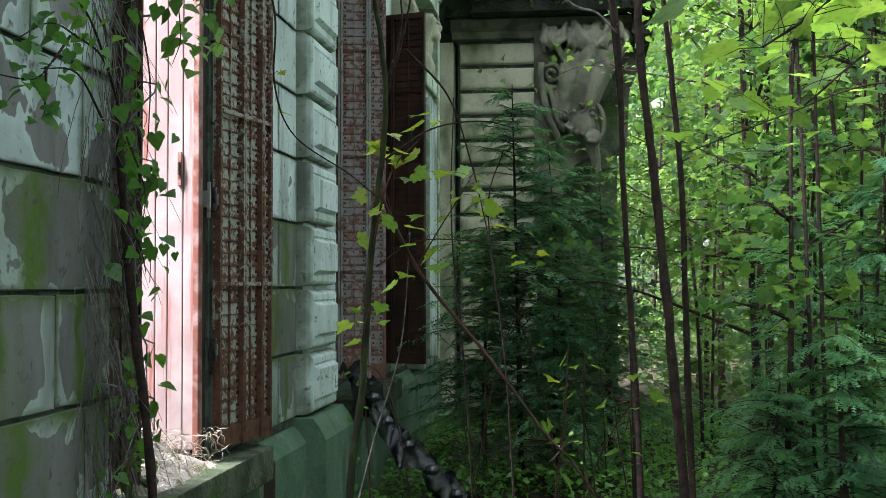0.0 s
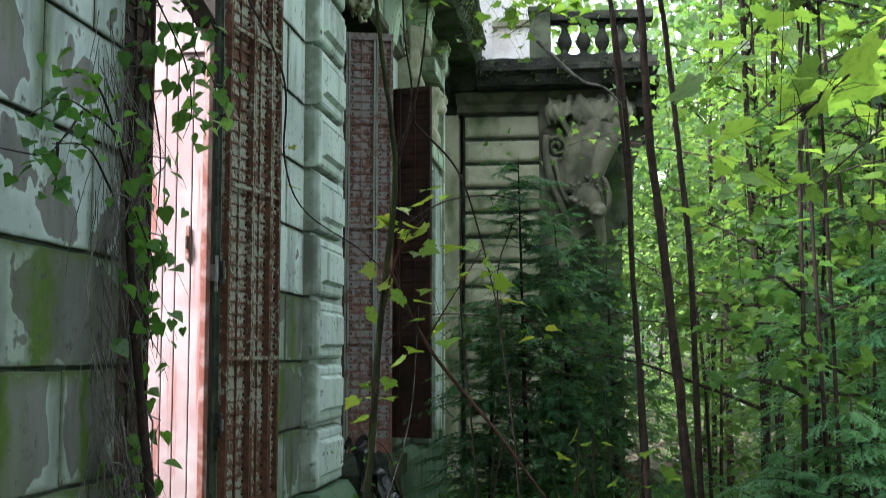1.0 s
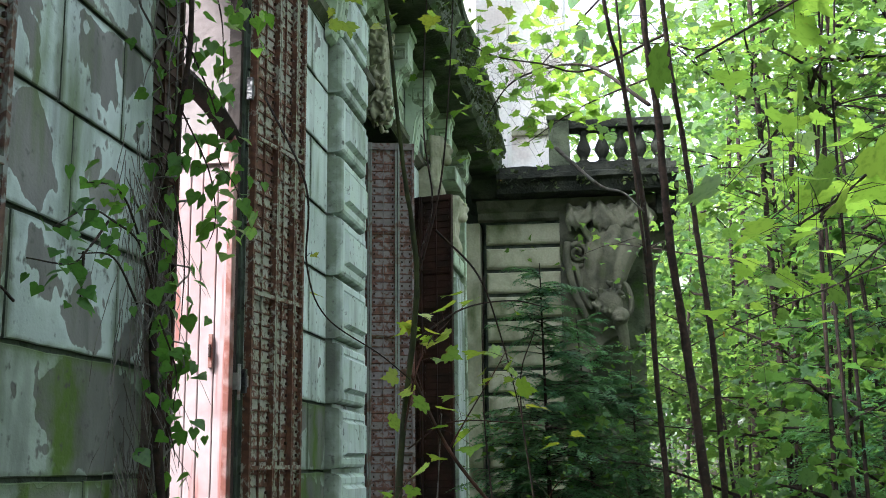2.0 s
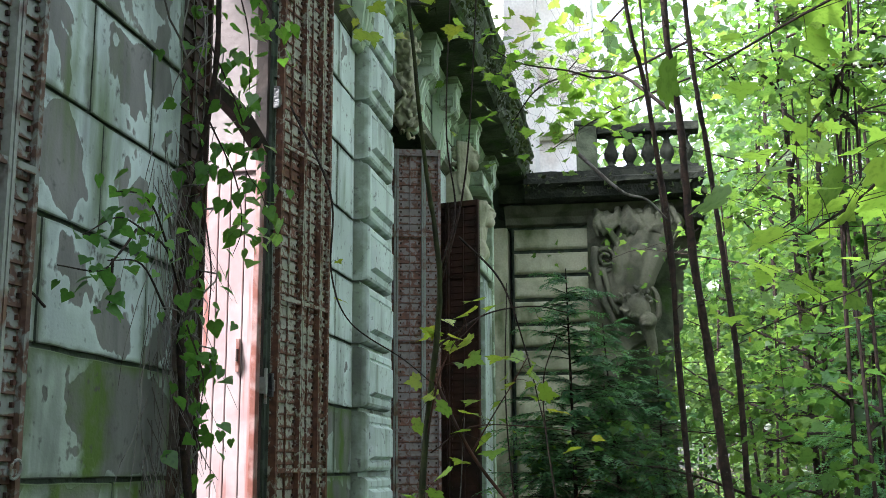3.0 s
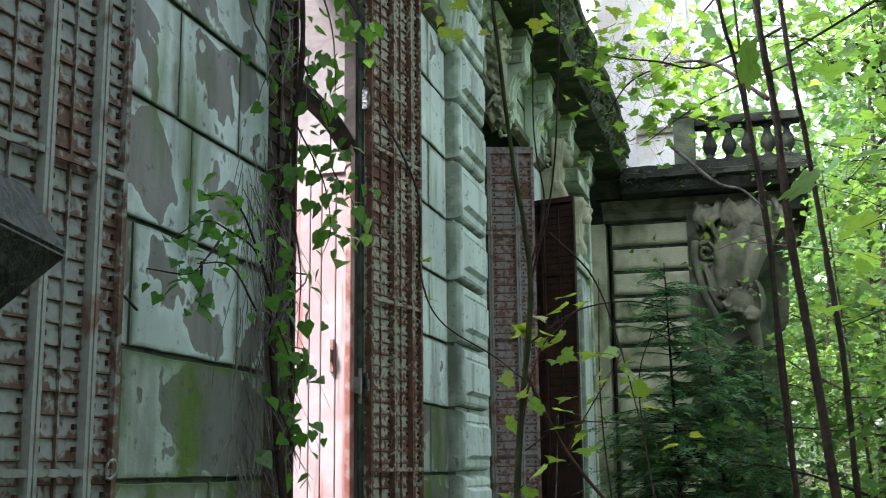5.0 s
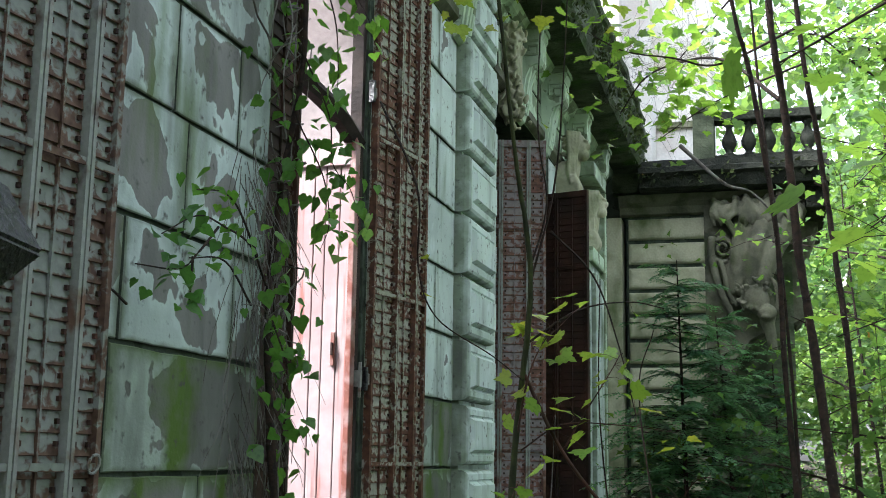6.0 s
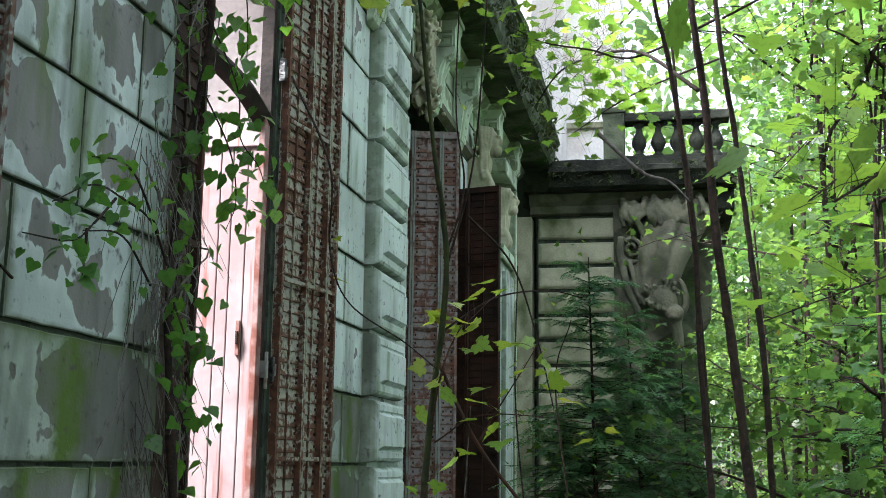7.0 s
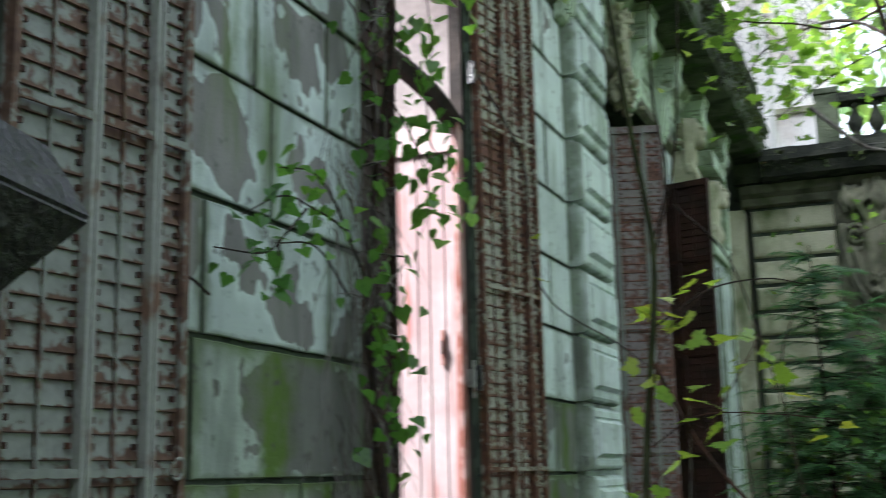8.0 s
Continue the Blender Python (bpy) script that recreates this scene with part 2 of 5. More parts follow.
MAPLE = leafy("maple_leaves", (0.088, 0.18, 0.045), (0.14, 0.235, 0.06), (0.058, 0.14, 0.045), 0.64)
# Maple leaves once more, coloured brighter for the light through these boughs
BOUGH = leafy("backlit_maple_leaves", (0.14, 0.265, 0.05), (0.20, 0.325, 0.07), (0.11, 0.225, 0.045), 0.68)
MOSSTUFT = leafy("hanging_moss", (0.03, 0.05, 0.015), (0.06, 0.085, 0.02), (0.025, 0.035, 0.015), 0.2, 0.98)
FAR = leafy("far_leaves", (0.092, 0.175, 0.055), (0.14, 0.23, 0.075), (0.06, 0.13, 0.045), 0.58, scale=0.35)
IVY = leafy("climber_leaves", (0.11, 0.27, 0.04), (0.17, 0.35, 0.06), (0.07, 0.19, 0.045), 0.6, 0.3)
YELLOW = leafy("turning_leaves", (0.20, 0.32, 0.05), (0.34, 0.36, 0.06), (0.16, 0.30, 0.06), 0.5)
NEEDLE = leafy("conifer_sprays", (0.085, 0.225, 0.105), (0.145, 0.31, 0.13), (0.05, 0.155, 0.08), 0.55, 0.33)
HERB = leafy("ground_herbs", (0.13, 0.32, 0.09), (0.21, 0.38, 0.09), (0.09, 0.23, 0.06), 0.5)


# ---- builders ----
def link_mesh(name, me, material, parent=None, label=""):
    if material and not me.materials:
        me.materials.append(material)
    ob = new(name, me)
    if parent:
        ob.parent = parent
        ob.matrix_parent_inverse = parent.matrix_basis.inverted()
    return tagged(ob, label)


def part(name, bm, material, parent=None, label="", smooth=False):
    me = bpy.data.meshes.new(name)
    bm.to_mesh(me)
    bm.free()
    if smooth:
        me.polygons.foreach_set("use_smooth", [True] * len(me.polygons))
    return link_mesh(name, me, material, parent, label)


def thing(name, label, category, group="", kind="", at=(0, 0, 0), rz=0):
    ob = new(name)
    ob.empty_display_size = 0.1
    ob.matrix_basis = pose(*at, 0, 0, rz)
    return tagged(ob, label, category, group, kind)


def box(bm, x0, x1, y0, y1, z0, z1, bevel=0.0):
    vs = [bm.verts.new((x, y, z)) for x in (x0, x1) for y in (y0, y1) for z in (z0, z1)]
    fs = [bm.faces.new([vs[i] for i in q]) for q in ((0, 1, 3, 2), (4, 6, 7, 5), (0, 4, 5, 1), (2, 3, 7, 6), (0, 2, 6, 4), (1, 5, 7, 3))]
    if bevel:
        es = {e for f in fs for e in f.edges}
        bmesh.ops.bevel(bm, geom=list(es), offset=bevel, segments=2, affect="EDGES", profile=0.6)
    return vs


def boxes(*rows, bevel=0.0):
    bm = bmesh.new()
    for r in rows:
        box(bm, *r, bevel=bevel)
    return bm


def profile_y(points, y0, y1):
    """A moulding: a closed outline in x and z, run along y."""
    bm = bmesh.new()
    a = [bm.verts.new((x, y0, z)) for x, z in points]
    b = [bm.verts.new((x, y1, z)) for x, z in points]
    k = len(points)
    for i in range(k):
        bm.faces.new((a[i], a[(i + 1) % k], b[(i + 1) % k], b[i]))
    bm.faces.new(a[::-1])
    bm.faces.new(b)
    bmesh.ops.recalc_face_normals(bm, faces=bm.faces)
    return bm


def rough_profile_y(points, y0, y1, step, amount):
    """The same moulding, broken and worn along its length."""
    bm = bmesh.new()
    n = max(2, int((y1 - y0) / step))
    rings = []
    for i in range(n + 1):
        y = y0 + (y1 - y0) * i / n
        ring = []
        for k, (x, z) in enumerate(points):
            q = Vector((k * 3.1, y * 3.0, 0.0))
            ring.append(bm.verts.new((x + amount * (noise.noise(q) + 0.6 * noise.noise(q * 4)), y, z + amount * (noise.noise(q + Vector((9, 9, 9))) + 0.6 * noise.noise(q * 4 + Vector((5, 5, 5)))))))
        rings.append(ring)
    k = len(points)
    for a, b in zip(rings, rings[1:]):
        for j in range(k):
            bm.faces.new((a[j], a[(j + 1) % k], b[(j + 1) % k], b[j]))
    bm.faces.new(rings[0][::-1])
    bm.faces.new(rings[-1])
    bmesh.ops.recalc_face_normals(bm, faces=bm.faces)
    return bm


def profile_x(points, x0, x1):
    """A moulding: a closed outline in y and z, run along x."""
    bm = profile_y(points, x0, x1)
    for v in bm.verts:
        v.co = (v.co.y, v.co.x, v.co.z)
    bmesh.ops.recalc_face_normals(bm, faces=bm.faces)
    return bm


def spline(points, steps=6):
    """Points on a smooth line through the given ones."""
    p = [Vector(q) for q in points]
    p = [p[0] * 2 - p[1]] + p + [p[-1] * 2 - p[-2]]
    out = []
    for i in range(1, len(p) - 2):
        for s in range(steps):
            u = s / steps
            out.append(0.5 * (2 * p[i] + (p[i + 1] - p[i - 1]) * u + (2 * p[i - 1] - 5 * p[i] + 4 * p[i + 1] - p[i + 2]) * u * u
                              + (3 * p[i] - p[i - 1] - 3 * p[i + 1] + p[i + 2]) * u ** 3))
    return out + [p[-2]]


def tube(bm, points, r0, r1, sides=7, wobble=0.0):
    """A tapering stem along the points."""
    rings = []
    k = len(points)
    for i, p in enumerate(points):
        d = (points[min(i + 1, k - 1)] - points[max(i - 1, 0)]).normalized()
        u = d.orthogonal().normalized() if abs(d.z) > 0.95 else d.cross(Vector((0, 0, 1))).normalized()
        if abs(d.z) > 0.6:
            u = (Vector((1, 0, 0)) - d * d.x).normalized()
        w = d.cross(u)
        r = r0 + (r1 - r0) * i / max(k - 1, 1)
        r *= 1 + wobble * random.uniform(-1, 1) * 1.6
        rings.append([bm.verts.new(p + (u * math.cos(a) + w * math.sin(a)) * r) for a in (2 * math.pi * j / sides for j in range(sides))])
    for a, b in zip(rings, rings[1:]):
        for j in range(sides):
            bm.faces.new((a[j], a[(j + 1) % sides], b[(j + 1) % sides], b[j]))
    bm.faces.new(rings[0][::-1])
    bm.faces.new(rings[-1])


def lathe(outline, sides=12):
    bm = bmesh.new()
    rings = [[bm.verts.new((r * math.cos(2 * math.pi * j / sides), r * math.sin(2 * math.pi * j / sides), z)) for j in range(sides)] for r, z in outline]
    for a, b in zip(rings, rings[1:]):
        for j in range(sides):
            bm.faces.new((a[j], a[(j + 1) % sides], b[(j + 1) % sides], b[j]))
    bm.faces.new(rings[0][::-1])
    bm.faces.new(rings[-1])
    return bm


def outline_maple():
    half = [(0.0, -0.03), (0.15, -0.16), (0.36, -0.10), (0.50, 0.0), (0.44, 0.13), (0.64, 0.33), (0.52, 0.40), (0.36, 0.42), (0.36, 0.55), (0.25, 0.60), (0.16, 0.58), (0.15, 0.74), (0.08, 0.82), (0.0, 1.0)]
    return half + [(-x, y) for x, y in half[-2:0:-1]]


def outline_oval():
    half = [(0.0, 0.0), (0.22, 0.12), (0.30, 0.34), (0.24, 0.62), (0.10, 0.88), (0.0, 1.0)]
    return half + [(-x, y) for x, y in half[-2:0:-1]]


def outline_ivy():
    half = [(0.0, 0.03), (0.14, -0.12), (0.32, -0.09), (0.43, 0.06), (0.52, 0.22), (0.48, 0.38), (0.36, 0.50), (0.30, 0.64), (0.14, 0.84), (0.0, 1.0)]
    return half + [(-x, y) for x, y in half[-2:0:-1]]


def outline_lobed():
    half = [(0.0, 0.0), (0.34, -0.06), (0.42, 0.14), (0.58, 0.36), (0.30, 0.46), (0.14, 0.66), (0.0, 1.0)]
    return half + [(-x, y) for x, y in half[-2:0:-1]]


def outline_far():
    return [(0.0, 0.0), (0.38, 0.30), (0.20, 0.72), (0.0, 1.0), (-0.22, 0.70), (-0.40, 0.32)]


def outline_frond(count=5):
    """A flat conifer spray: short needles either side of a twig."""
    right, left = [], []
    for i in range(count):
        y = 0.02 + 0.92 * i / count
        w = 0.23 * (1 - 0.65 * i / count)
        right += [(0.010, y), (w, y + 0.11), (0.010, y + 0.5 / count)]
        left += [(-0.010, y), (-w, y + 0.11), (-0.010, y + 0.5 / count)]
    return [(0.0, 0.0)] + right + [(0.0, 1.0)] + left[::-1]


def fuse(ob, size, rounds=2):
    """Run overlapping knobs together into one worn carved form."""
    r = ob.modifiers.new("fuse", "REMESH")
    r.mode, r.voxel_size, r.use_smooth_shade = "VOXEL", size, True
    w = ob.modifiers.new("wear", "SMOOTH")
    w.factor, w.iterations = 0.5, rounds
    return ob


def leaves_mesh(name, places, dirs, normals, sizes, outline, fold=0.18, curl=0.25):
    """Many leaves in one mesh: each blade grows from its place along its direction and is folded along its rib."""
    o = np.array(outline)
    k, n = len(o), len(places)
    d = dirs / np.linalg.norm(dirs, axis=1, keepdims=True)
    w = np.cross(d, normals)
    w /= np.linalg.norm(w, axis=1, keepdims=True) + 1e-9
    u = np.cross(w, d)
    lift = fold * np.abs(o[:, 0]) - curl * o[:, 1] ** 2
    v = (places[:, None, :] + sizes[:, None, None] * (o[None, :, 0, None] * w[:, None, :] + o[None, :, 1, None] * d[:, None, :] + lift[None, :, None] * u[:, None, :]))
    me = bpy.data.meshes.new(name)
    me.vertices.add(n * k)
    me.vertices.foreach_set("co", v.reshape(-1).astype(np.float32))
    me.loops.add(n * k)
    me.loops.foreach_set("vertex_index", np.arange(n * k, dtype=np.int32))
    me.polygons.add(n)
    me.polygons.foreach_set("loop_start", np.arange(0, n * k, k, dtype=np.int32))
    me.polygons.foreach_set("loop_total", np.full(n, k, dtype=np.int32))
    me.update(calc_edges=True)
    return me


def leaf_cloud(rng, centres, per, spread, size, droop=0.3, flat=0.35):
    """Leaves round a set of twig ends, lying in loose layers."""
    c = np.repeat(np.array(centres, dtype=float), per, axis=0)
    n = len(c)
    off = rng.normal(0, 1, (n, 3)) * np.array([spread, spread, spread * flat])
    d = rng.normal(0, 1, (n, 3))
    d[:, 2] = -np.abs(d[:, 2]) * droop
    nor = rng.normal(0, 0.45, (n, 3)) + np.array([0, 0, 1.0])
    return c + off, d, nor, size * rng.uniform(0.6, 1.25, n)


# ---- ground ----
def ground_height(x, y):
    a = noise.noise(Vector((x * 0.35, y * 0.35, 0))) * 0.10 + noise.noise(Vector((x * 1.3, y * 1.3, 4))) * 0.035
    rise = max(0.0, y - 16) * 0.03 + max(0.0, x - 2.0) * 0.02
    return a * min(1.0, max(0.0, (x + 1.9) * 1.2)) + min(rise, 1.6)


def build_ground():
    bm = bmesh.new()
    xs = [-1.95 + 0.25 * i for i in range(50)] + [11 + 2 * i for i in range(20)] + [60, 120, 400]
    ys = [-8 + 0.3 * i for i in range(100)] + [22 + 2 * i for i in range(25)] + [90, 200, 500]
    xs = [-400, -60, -12] + xs
    ys = [-400, -60, -20] + ys
    grid = [[bm.verts.new((x, y, ground_height(x, y) if x > -1.9 else 0.0)) for y in ys] for x in xs]
    for i in range(len(xs) - 1):
        for j in range(len(ys) - 1):
            bm.faces.new((grid[i][j], grid[i + 1][j], grid[i + 1][j + 1], grid[i][j + 1]))
    return tagged(part("ground", bm, SOIL, smooth=True), "dark woodland floor of soil and leaf litter", "ground", kind="structure")


build_ground()

# ---- the main building ----
C, LEVEL = 0.40, 2.05
FACE, CORE, INNER = -1.90, -1.918, -2.34
SILL, HEAD = 0.84, 4.47


def build_facade_core():
    solid = [(-6.0, -0.53), (0.64, 2.43), (3.60, 6.42), (8.46, 12.16)]
    rows = [(INNER, CORE, a, b, SILL, HEAD) for a, b in solid]
    rows += [(INNER, CORE, -6.0, 12.16, 0.0, SILL), (INNER, CORE, -6.0, 12.16, HEAD, 5.62)]
    return tagged(part("wall_west", boxes(*rows), JOINT), "long facade of peeling mint-green rendered stone blocks", "wall", kind="structure")


facade = build_facade_core()


def inner_walls():
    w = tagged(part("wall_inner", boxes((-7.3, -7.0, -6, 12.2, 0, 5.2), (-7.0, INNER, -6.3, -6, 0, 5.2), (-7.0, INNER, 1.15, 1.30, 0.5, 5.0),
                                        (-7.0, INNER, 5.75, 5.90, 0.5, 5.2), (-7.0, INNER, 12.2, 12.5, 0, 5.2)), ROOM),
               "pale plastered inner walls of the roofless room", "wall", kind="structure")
    f = tagged(part("floor", boxes((-7.0, INNER, -6, 12.2, 0.3, 0.5)), OLDWOOD), "dirty timber floor inside the building", "floor", kind="structure")
    c = tagged(part("ceiling", boxes((-7.3, INNER, -6, 1.30, 5.2, 5.4), (-7.3, INNER, 5.75, 12.3, 5.2, 5.4)), OLDWOOD),
               "dark ceilings over the rooms that still have a roof", "ceiling", kind="structure")
    # Unseen mass added to block the sun from the console and balustrade
    r = tagged(part("roof", profile_y([(-7.2, 5.4), (INNER + 0.1, 5.4), (-2.2, 5.64), (-2.25, 9.8), (-7.2, 9.8)], 9.6, 12.2), OLDWOOD), "unseen dark roof mass, added to keep the sun off the wing", "roof", kind="structure")
    return w, f, c, r


inner_walls()

BLOCKS = {}


def block_mesh(w, h, style, material):
    """A facing block: lower left at the origin, facing +x, with worn arrises; 'panel' blocks carry a raised field."""
    key = (round(w, 3), round(h, 3), style, material.name)
    if key in BLOCKS:
        return BLOCKS[key]
    g = {"flat": 0.008, "panel": 0.011, "rustic": 0.022}[style]
    if style == "flat":
        rings = [(0, 0.0), (0.0, 0.033), (0.004, 0.038)]
    elif style == "panel":
        rings = [(0, 0.0), (0.004, 0.078), (0.014, 0.104), (0.030, 0.116), (0.064, 0.118), (0.070, 0.108), (0.078, 0.108), (0.100, 0.142)]
    else:
        rings = [(0, 0.0), (0.0, 0.03), (0.010, 0.058), (0.026, 0.074), (0.050, 0.080)]
    bm = bmesh.new()
    loops = []
    steps = 7 if style == "flat" else 1
    for inset, out in rings:
        a = g + inset
        corners = [(a, a), (w - a, a), (w - a, h - a), (a, h - a)]
        loop = []
        for c, (p, q) in enumerate(zip(corners, corners[1:] + corners[:1])):
            for k in range(steps):
                y, z = p[0] + (q[0] - p[0]) * k / steps, p[1] + (q[1] - p[1]) * k / steps
                if steps > 1:
                    chip = Vector((y * 7 + w * 31, z * 7 + h * 17, c * 3.0))
                    push = 0.0045 * noise.noise(chip) + 0.004 * max(0.0, noise.noise(chip * 3.1)) ** 1.0
                    y += push * (1 if y < w / 2 else -1) * (1 if c % 2 else 0.3)
                    z += push * (1 if z < h / 2 else -1) * (0.3 if c % 2 else 1)
                loop.append(bm.verts.new((out, y, z)))
        loops.append(loop)
    m = 4 * steps
    for k, (p, q) in enumerate(zip(loops, loops[1:])):
        for j in range(m):
            bm.faces.new((p[j], p[(j + 1) % m], q[(j + 1) % m], q[j])).material_index = 1 if k == 0 and style == "flat" else 0
    bm.faces.new(loops[-1])
    me = bpy.data.meshes.new("stone_block")
    bm.to_mesh(me)
    bm.free()
    me.materials.append(material)
    me.materials.append(JOINT)
    BLOCKS[key] = me
    return me


def lay(wall, y, z, w, h, style, x, material, turn=0.0):
    me = block_mesh(w, h, style, material)
    ob = new("stone_block", me)
    ob.parent = wall
    ob.matrix_parent_inverse = wall.matrix_basis.inverted()
    ob.matrix_basis = pose(x + random.uniform(-0.002, 0.002), y, z, random.uniform(-0.15, 0.15), 0, turn + random.uniform(-0.15, 0.15))
    return ob


def build_blocks():
    levels = [LEVEL + C * k for k in range(-3, 9)]
    for i, z in enumerate(levels):
        odd = i % 2
        near = {0: [0.66, 1.39, 2.20, 2.42], 1: [0.66, 1.26, 1.96, 2.42], 2: [0.66, 1.34, 2.42], 3: [0.66, 1.39, 2.16, 2.42], 4: [0.66, 1.08, 1.76, 2.42],
                5: [0.66, 1.66, 2.14, 2.42], 6: [0.66, 1.45, 2.42]}.get(i, [0.66, 1.2, 1.8, 2.42])
        for cuts in ([-2.6, -1.6, -0.55] if odd else [-2.2, -1.1, -0.55], near,
                     [3.62, 4.44, 5.25] if odd else [3.62, 4.02, 4.83, 5.25],
                     [8.48, 9.2, 9.90], [10.70, 11.4, 12.14] if odd else [10.70, 12.14]):
            for a, b in zip(cuts, cuts[1:]):
                bare = 1.0 < b < 2.45 and b - a > 0.3
                lay(facade, a, z, b - a, C, "flat", CORE - 0.02, MOSSY if z < 2.0 else HEADWORK if z > 4.3
                    else STAINED if 0.6 < a < 2.45 and (z > 3.2 or b - a < 0.3) else PEELING if bare else STUCCO)
        lay(facade, 5.25, z, 0.77, C, "panel", CORE - 0.003, STUCCO)
    for z in levels:
        if z > HEAD - 0.1:
            for a, b in ((0.0 - 0.53, 0.64), (2.44, 3.60), (6.44, 7.4), (7.4, 8.46)):
                lay(facade, a, z, b - a, C, "flat", CORE - 0.02, HEADWORK)
    part("pier_core", boxes((CORE, -1.872, 5.290, 6.006, 0.86, 5.03)), STUCCO, facade)
    lay(facade, 6.03, 0.86, 0.38, 3.2, "flat", CORE - 0.02, STUCCO)


build_blocks()


def build_plinth():
    pts = [(INNER, 0.0), (-1.82, 0.0), (-1.82, 0.70), (-1.86, 0.76), (-1.895, 0.80), (INNER, 0.80)]
    t = thing("plinth", "algae-green rendered plinth under the facade with a sloped ledge", "plinth", kind="structure", at=(-1.9, 3, 0))
    part("plinth_course", profile_y(pts, -6, 2.60), PLINTH, t)
    part("plinth_course", profile_y(pts, 4.42, 12.16), PLINTH, t)
    part("pier_foot", profile_y([(CORE, 0.0), (-1.70, 0.0), (-1.70, 0.72), (-1.735, 0.79), (-1.78, 0.85), (CORE, 0.85)], 5.20, 6.08), PLINTH, t)
    part("pier_foot", profile_y([(CORE, 0.0), (-1.80, 0.0), (-1.80, 0.70), (-1.84, 0.78), (CORE, 0.80)], 4.16, 4.40), RUSTDARK, t)
    return t


build_plinth()


def build_sill(y0, y1):
    w = thing("window_sill", "broad mossy stone window sill heaped with dry debris", "window sill", kind="structure", at=(-2.0, (y0 + y1) / 2, 0.8))
    part("sill", boxes((INNER - 0.25, -1.74, y0, y1, 0.66, 0.835), bevel=0.012), DARKSTONE, w)
    part("apron", boxes((INNER, -1.79, y0 + 0.02, y1 - 0.02, 0.0, 0.66)), PLINTH, w)
    return w


build_sill(2.60, 4.15)
build_sill(6.40, 8.48)


# ---- iron shutters ----
def slat_mesh(w, pitch):
    bm = bmesh.new()
    vs = [bm.verts.new(p) for p in ((0, 0.0, 0), (w, 0.0, 0), (w, -0.0045, 0.002), (0, -0.0045, 0.002), (0, 0.004, pitch), (w, 0.004, pitch))]
    bm.faces.new((vs[3], vs[2], vs[5], vs[4]))
    bm.faces.new((vs[0], vs[1], vs[2], vs[3]))
    for x in (0.012, w - 0.022):
        k = len(bm.faces)
        box(bm, x, x + 0.010, -0.013, -0.002, pitch * 0.42, pitch * 0.66)
        bm.faces.ensure_lookup_table()
        for f in bm.faces[k:]:
            f.material_index = 1
    me = bpy.data.meshes.new("slat")
    bm.to_mesh(me)
    bm.free()
    return me


def build_shutter(label, panels, height, plate, bar, group="iron window shutters"):
    """One leaf: hinge line at the origin, leaf along +x, face towards -y."""
    t = thing("iron_shutter", label, "shutter", group)
    x, pitch = 0.02, 0.060
    total = sum(panels) + 0.036 * (len(panels) - 1) + 0.04
    part("back_plate", boxes((0.0, total, 0.006, 0.018, 0, height)), plate, t)
    part("frame", boxes((0, 0.02, -0.022, 0.006, 0, height), (total - 0.02, total, -0.022, 0.006, 0, height), (0.02, total - 0.02, -0.018, 0.006, 0, 0.10),
                        (0.02, total - 0.02, -0.018, 0.006, height - 0.05, height)), plate, t)
    for i, w in enumerate(panels):
        me = slat_mesh(w, pitch)
        me.materials.append(plate)
        me.materials.append(RUSTDARK)
        k = int((height - 0.16) / pitch)
        for j in range(k):
            ob = new("slat", me)
            ob.parent = t
            ob.matrix_basis = pose(x, 0, 0.10 + pitch * j, random.uniform(-1.5, 1.5), random.uniform(-0.3, 0.3), 0)
        x += w
        if i < len(panels) - 1:
            part("upright_bar", boxes((x + 0.002, x + 0.015, -0.030, 0.006, 0.0, height), (x + 0.021, x + 0.034, -0.030, 0.006, 0.0, height)), bar, t)
            x += 0.036
        if w > 0.1:
            mid = x - w / 2 - (0.036 if i < len(panels) - 1 else 0.0)
            part("mid_rod", boxes((mid - 0.004, mid + 0.004, -0.012, 0.0, 0.1, height - 0.06)), plate, t)
    for z in (0.78, 1.62, 2.40):
        part("cross_strap", boxes((0.02, total - 0.02, -0.026, -0.019, z, z + 0.022)), plate, t)
    for z in (0.45, 1.17, 2.62):
        h = part("hinge", boxes((-0.03, 0.03, -0.012, 0.002, z, z + 0.055), bevel=0.003), RUSTBAR, t, "worn grey iron hinge")
        part("hinge_pin", boxes((-0.05, -0.030, -0.022, 0.010, z - 0.03, z + 0.085), bevel=0.004), IRON, h)
    return t


leaf_a = build_shutter("tall iron shutter with flaking grey paint, folded back on the wall", (0.21, 0.17, 0.09), 3.54, RUST, RUSTBAR)
ring = bmesh.new()
tube(ring, [Vector((0.545 + 0.022 * math.sin(a), -0.034 - 0.006 * math.cos(a), 0.80 + 0.026 * math.cos(a))) for a in (2 * math.pi * i / 12 for i in range(13))], 0.0045, 0.0045, 6)
part("pull_ring", ring, RUSTBAR, leaf_a, "small iron ring pull")
leaf_b = build_shutter("tall rust-red iron shutter with pale paint flakes beside the open window", (0.21, 0.17, 0.09), 3.54, RUSTRED, RUSTRED)
leaf_b.matrix_basis = pose(-1.885, 3.625, 0.885, 0, 0, 80)
leaf_a.matrix_basis = pose(-1.895, 0.59, 0.885, 0, 0, 82)
leaf_c = build_shutter("mauve-grey iron shutter standing out beside the stone pier, rusty below", (0.21, 0.17, 0.09), 3.08, RUSTMAUVE, RUSTBAR)
leaf_c.matrix_basis = pose(-2.13, 6.45, 0.99, 0, 0, 15.5)
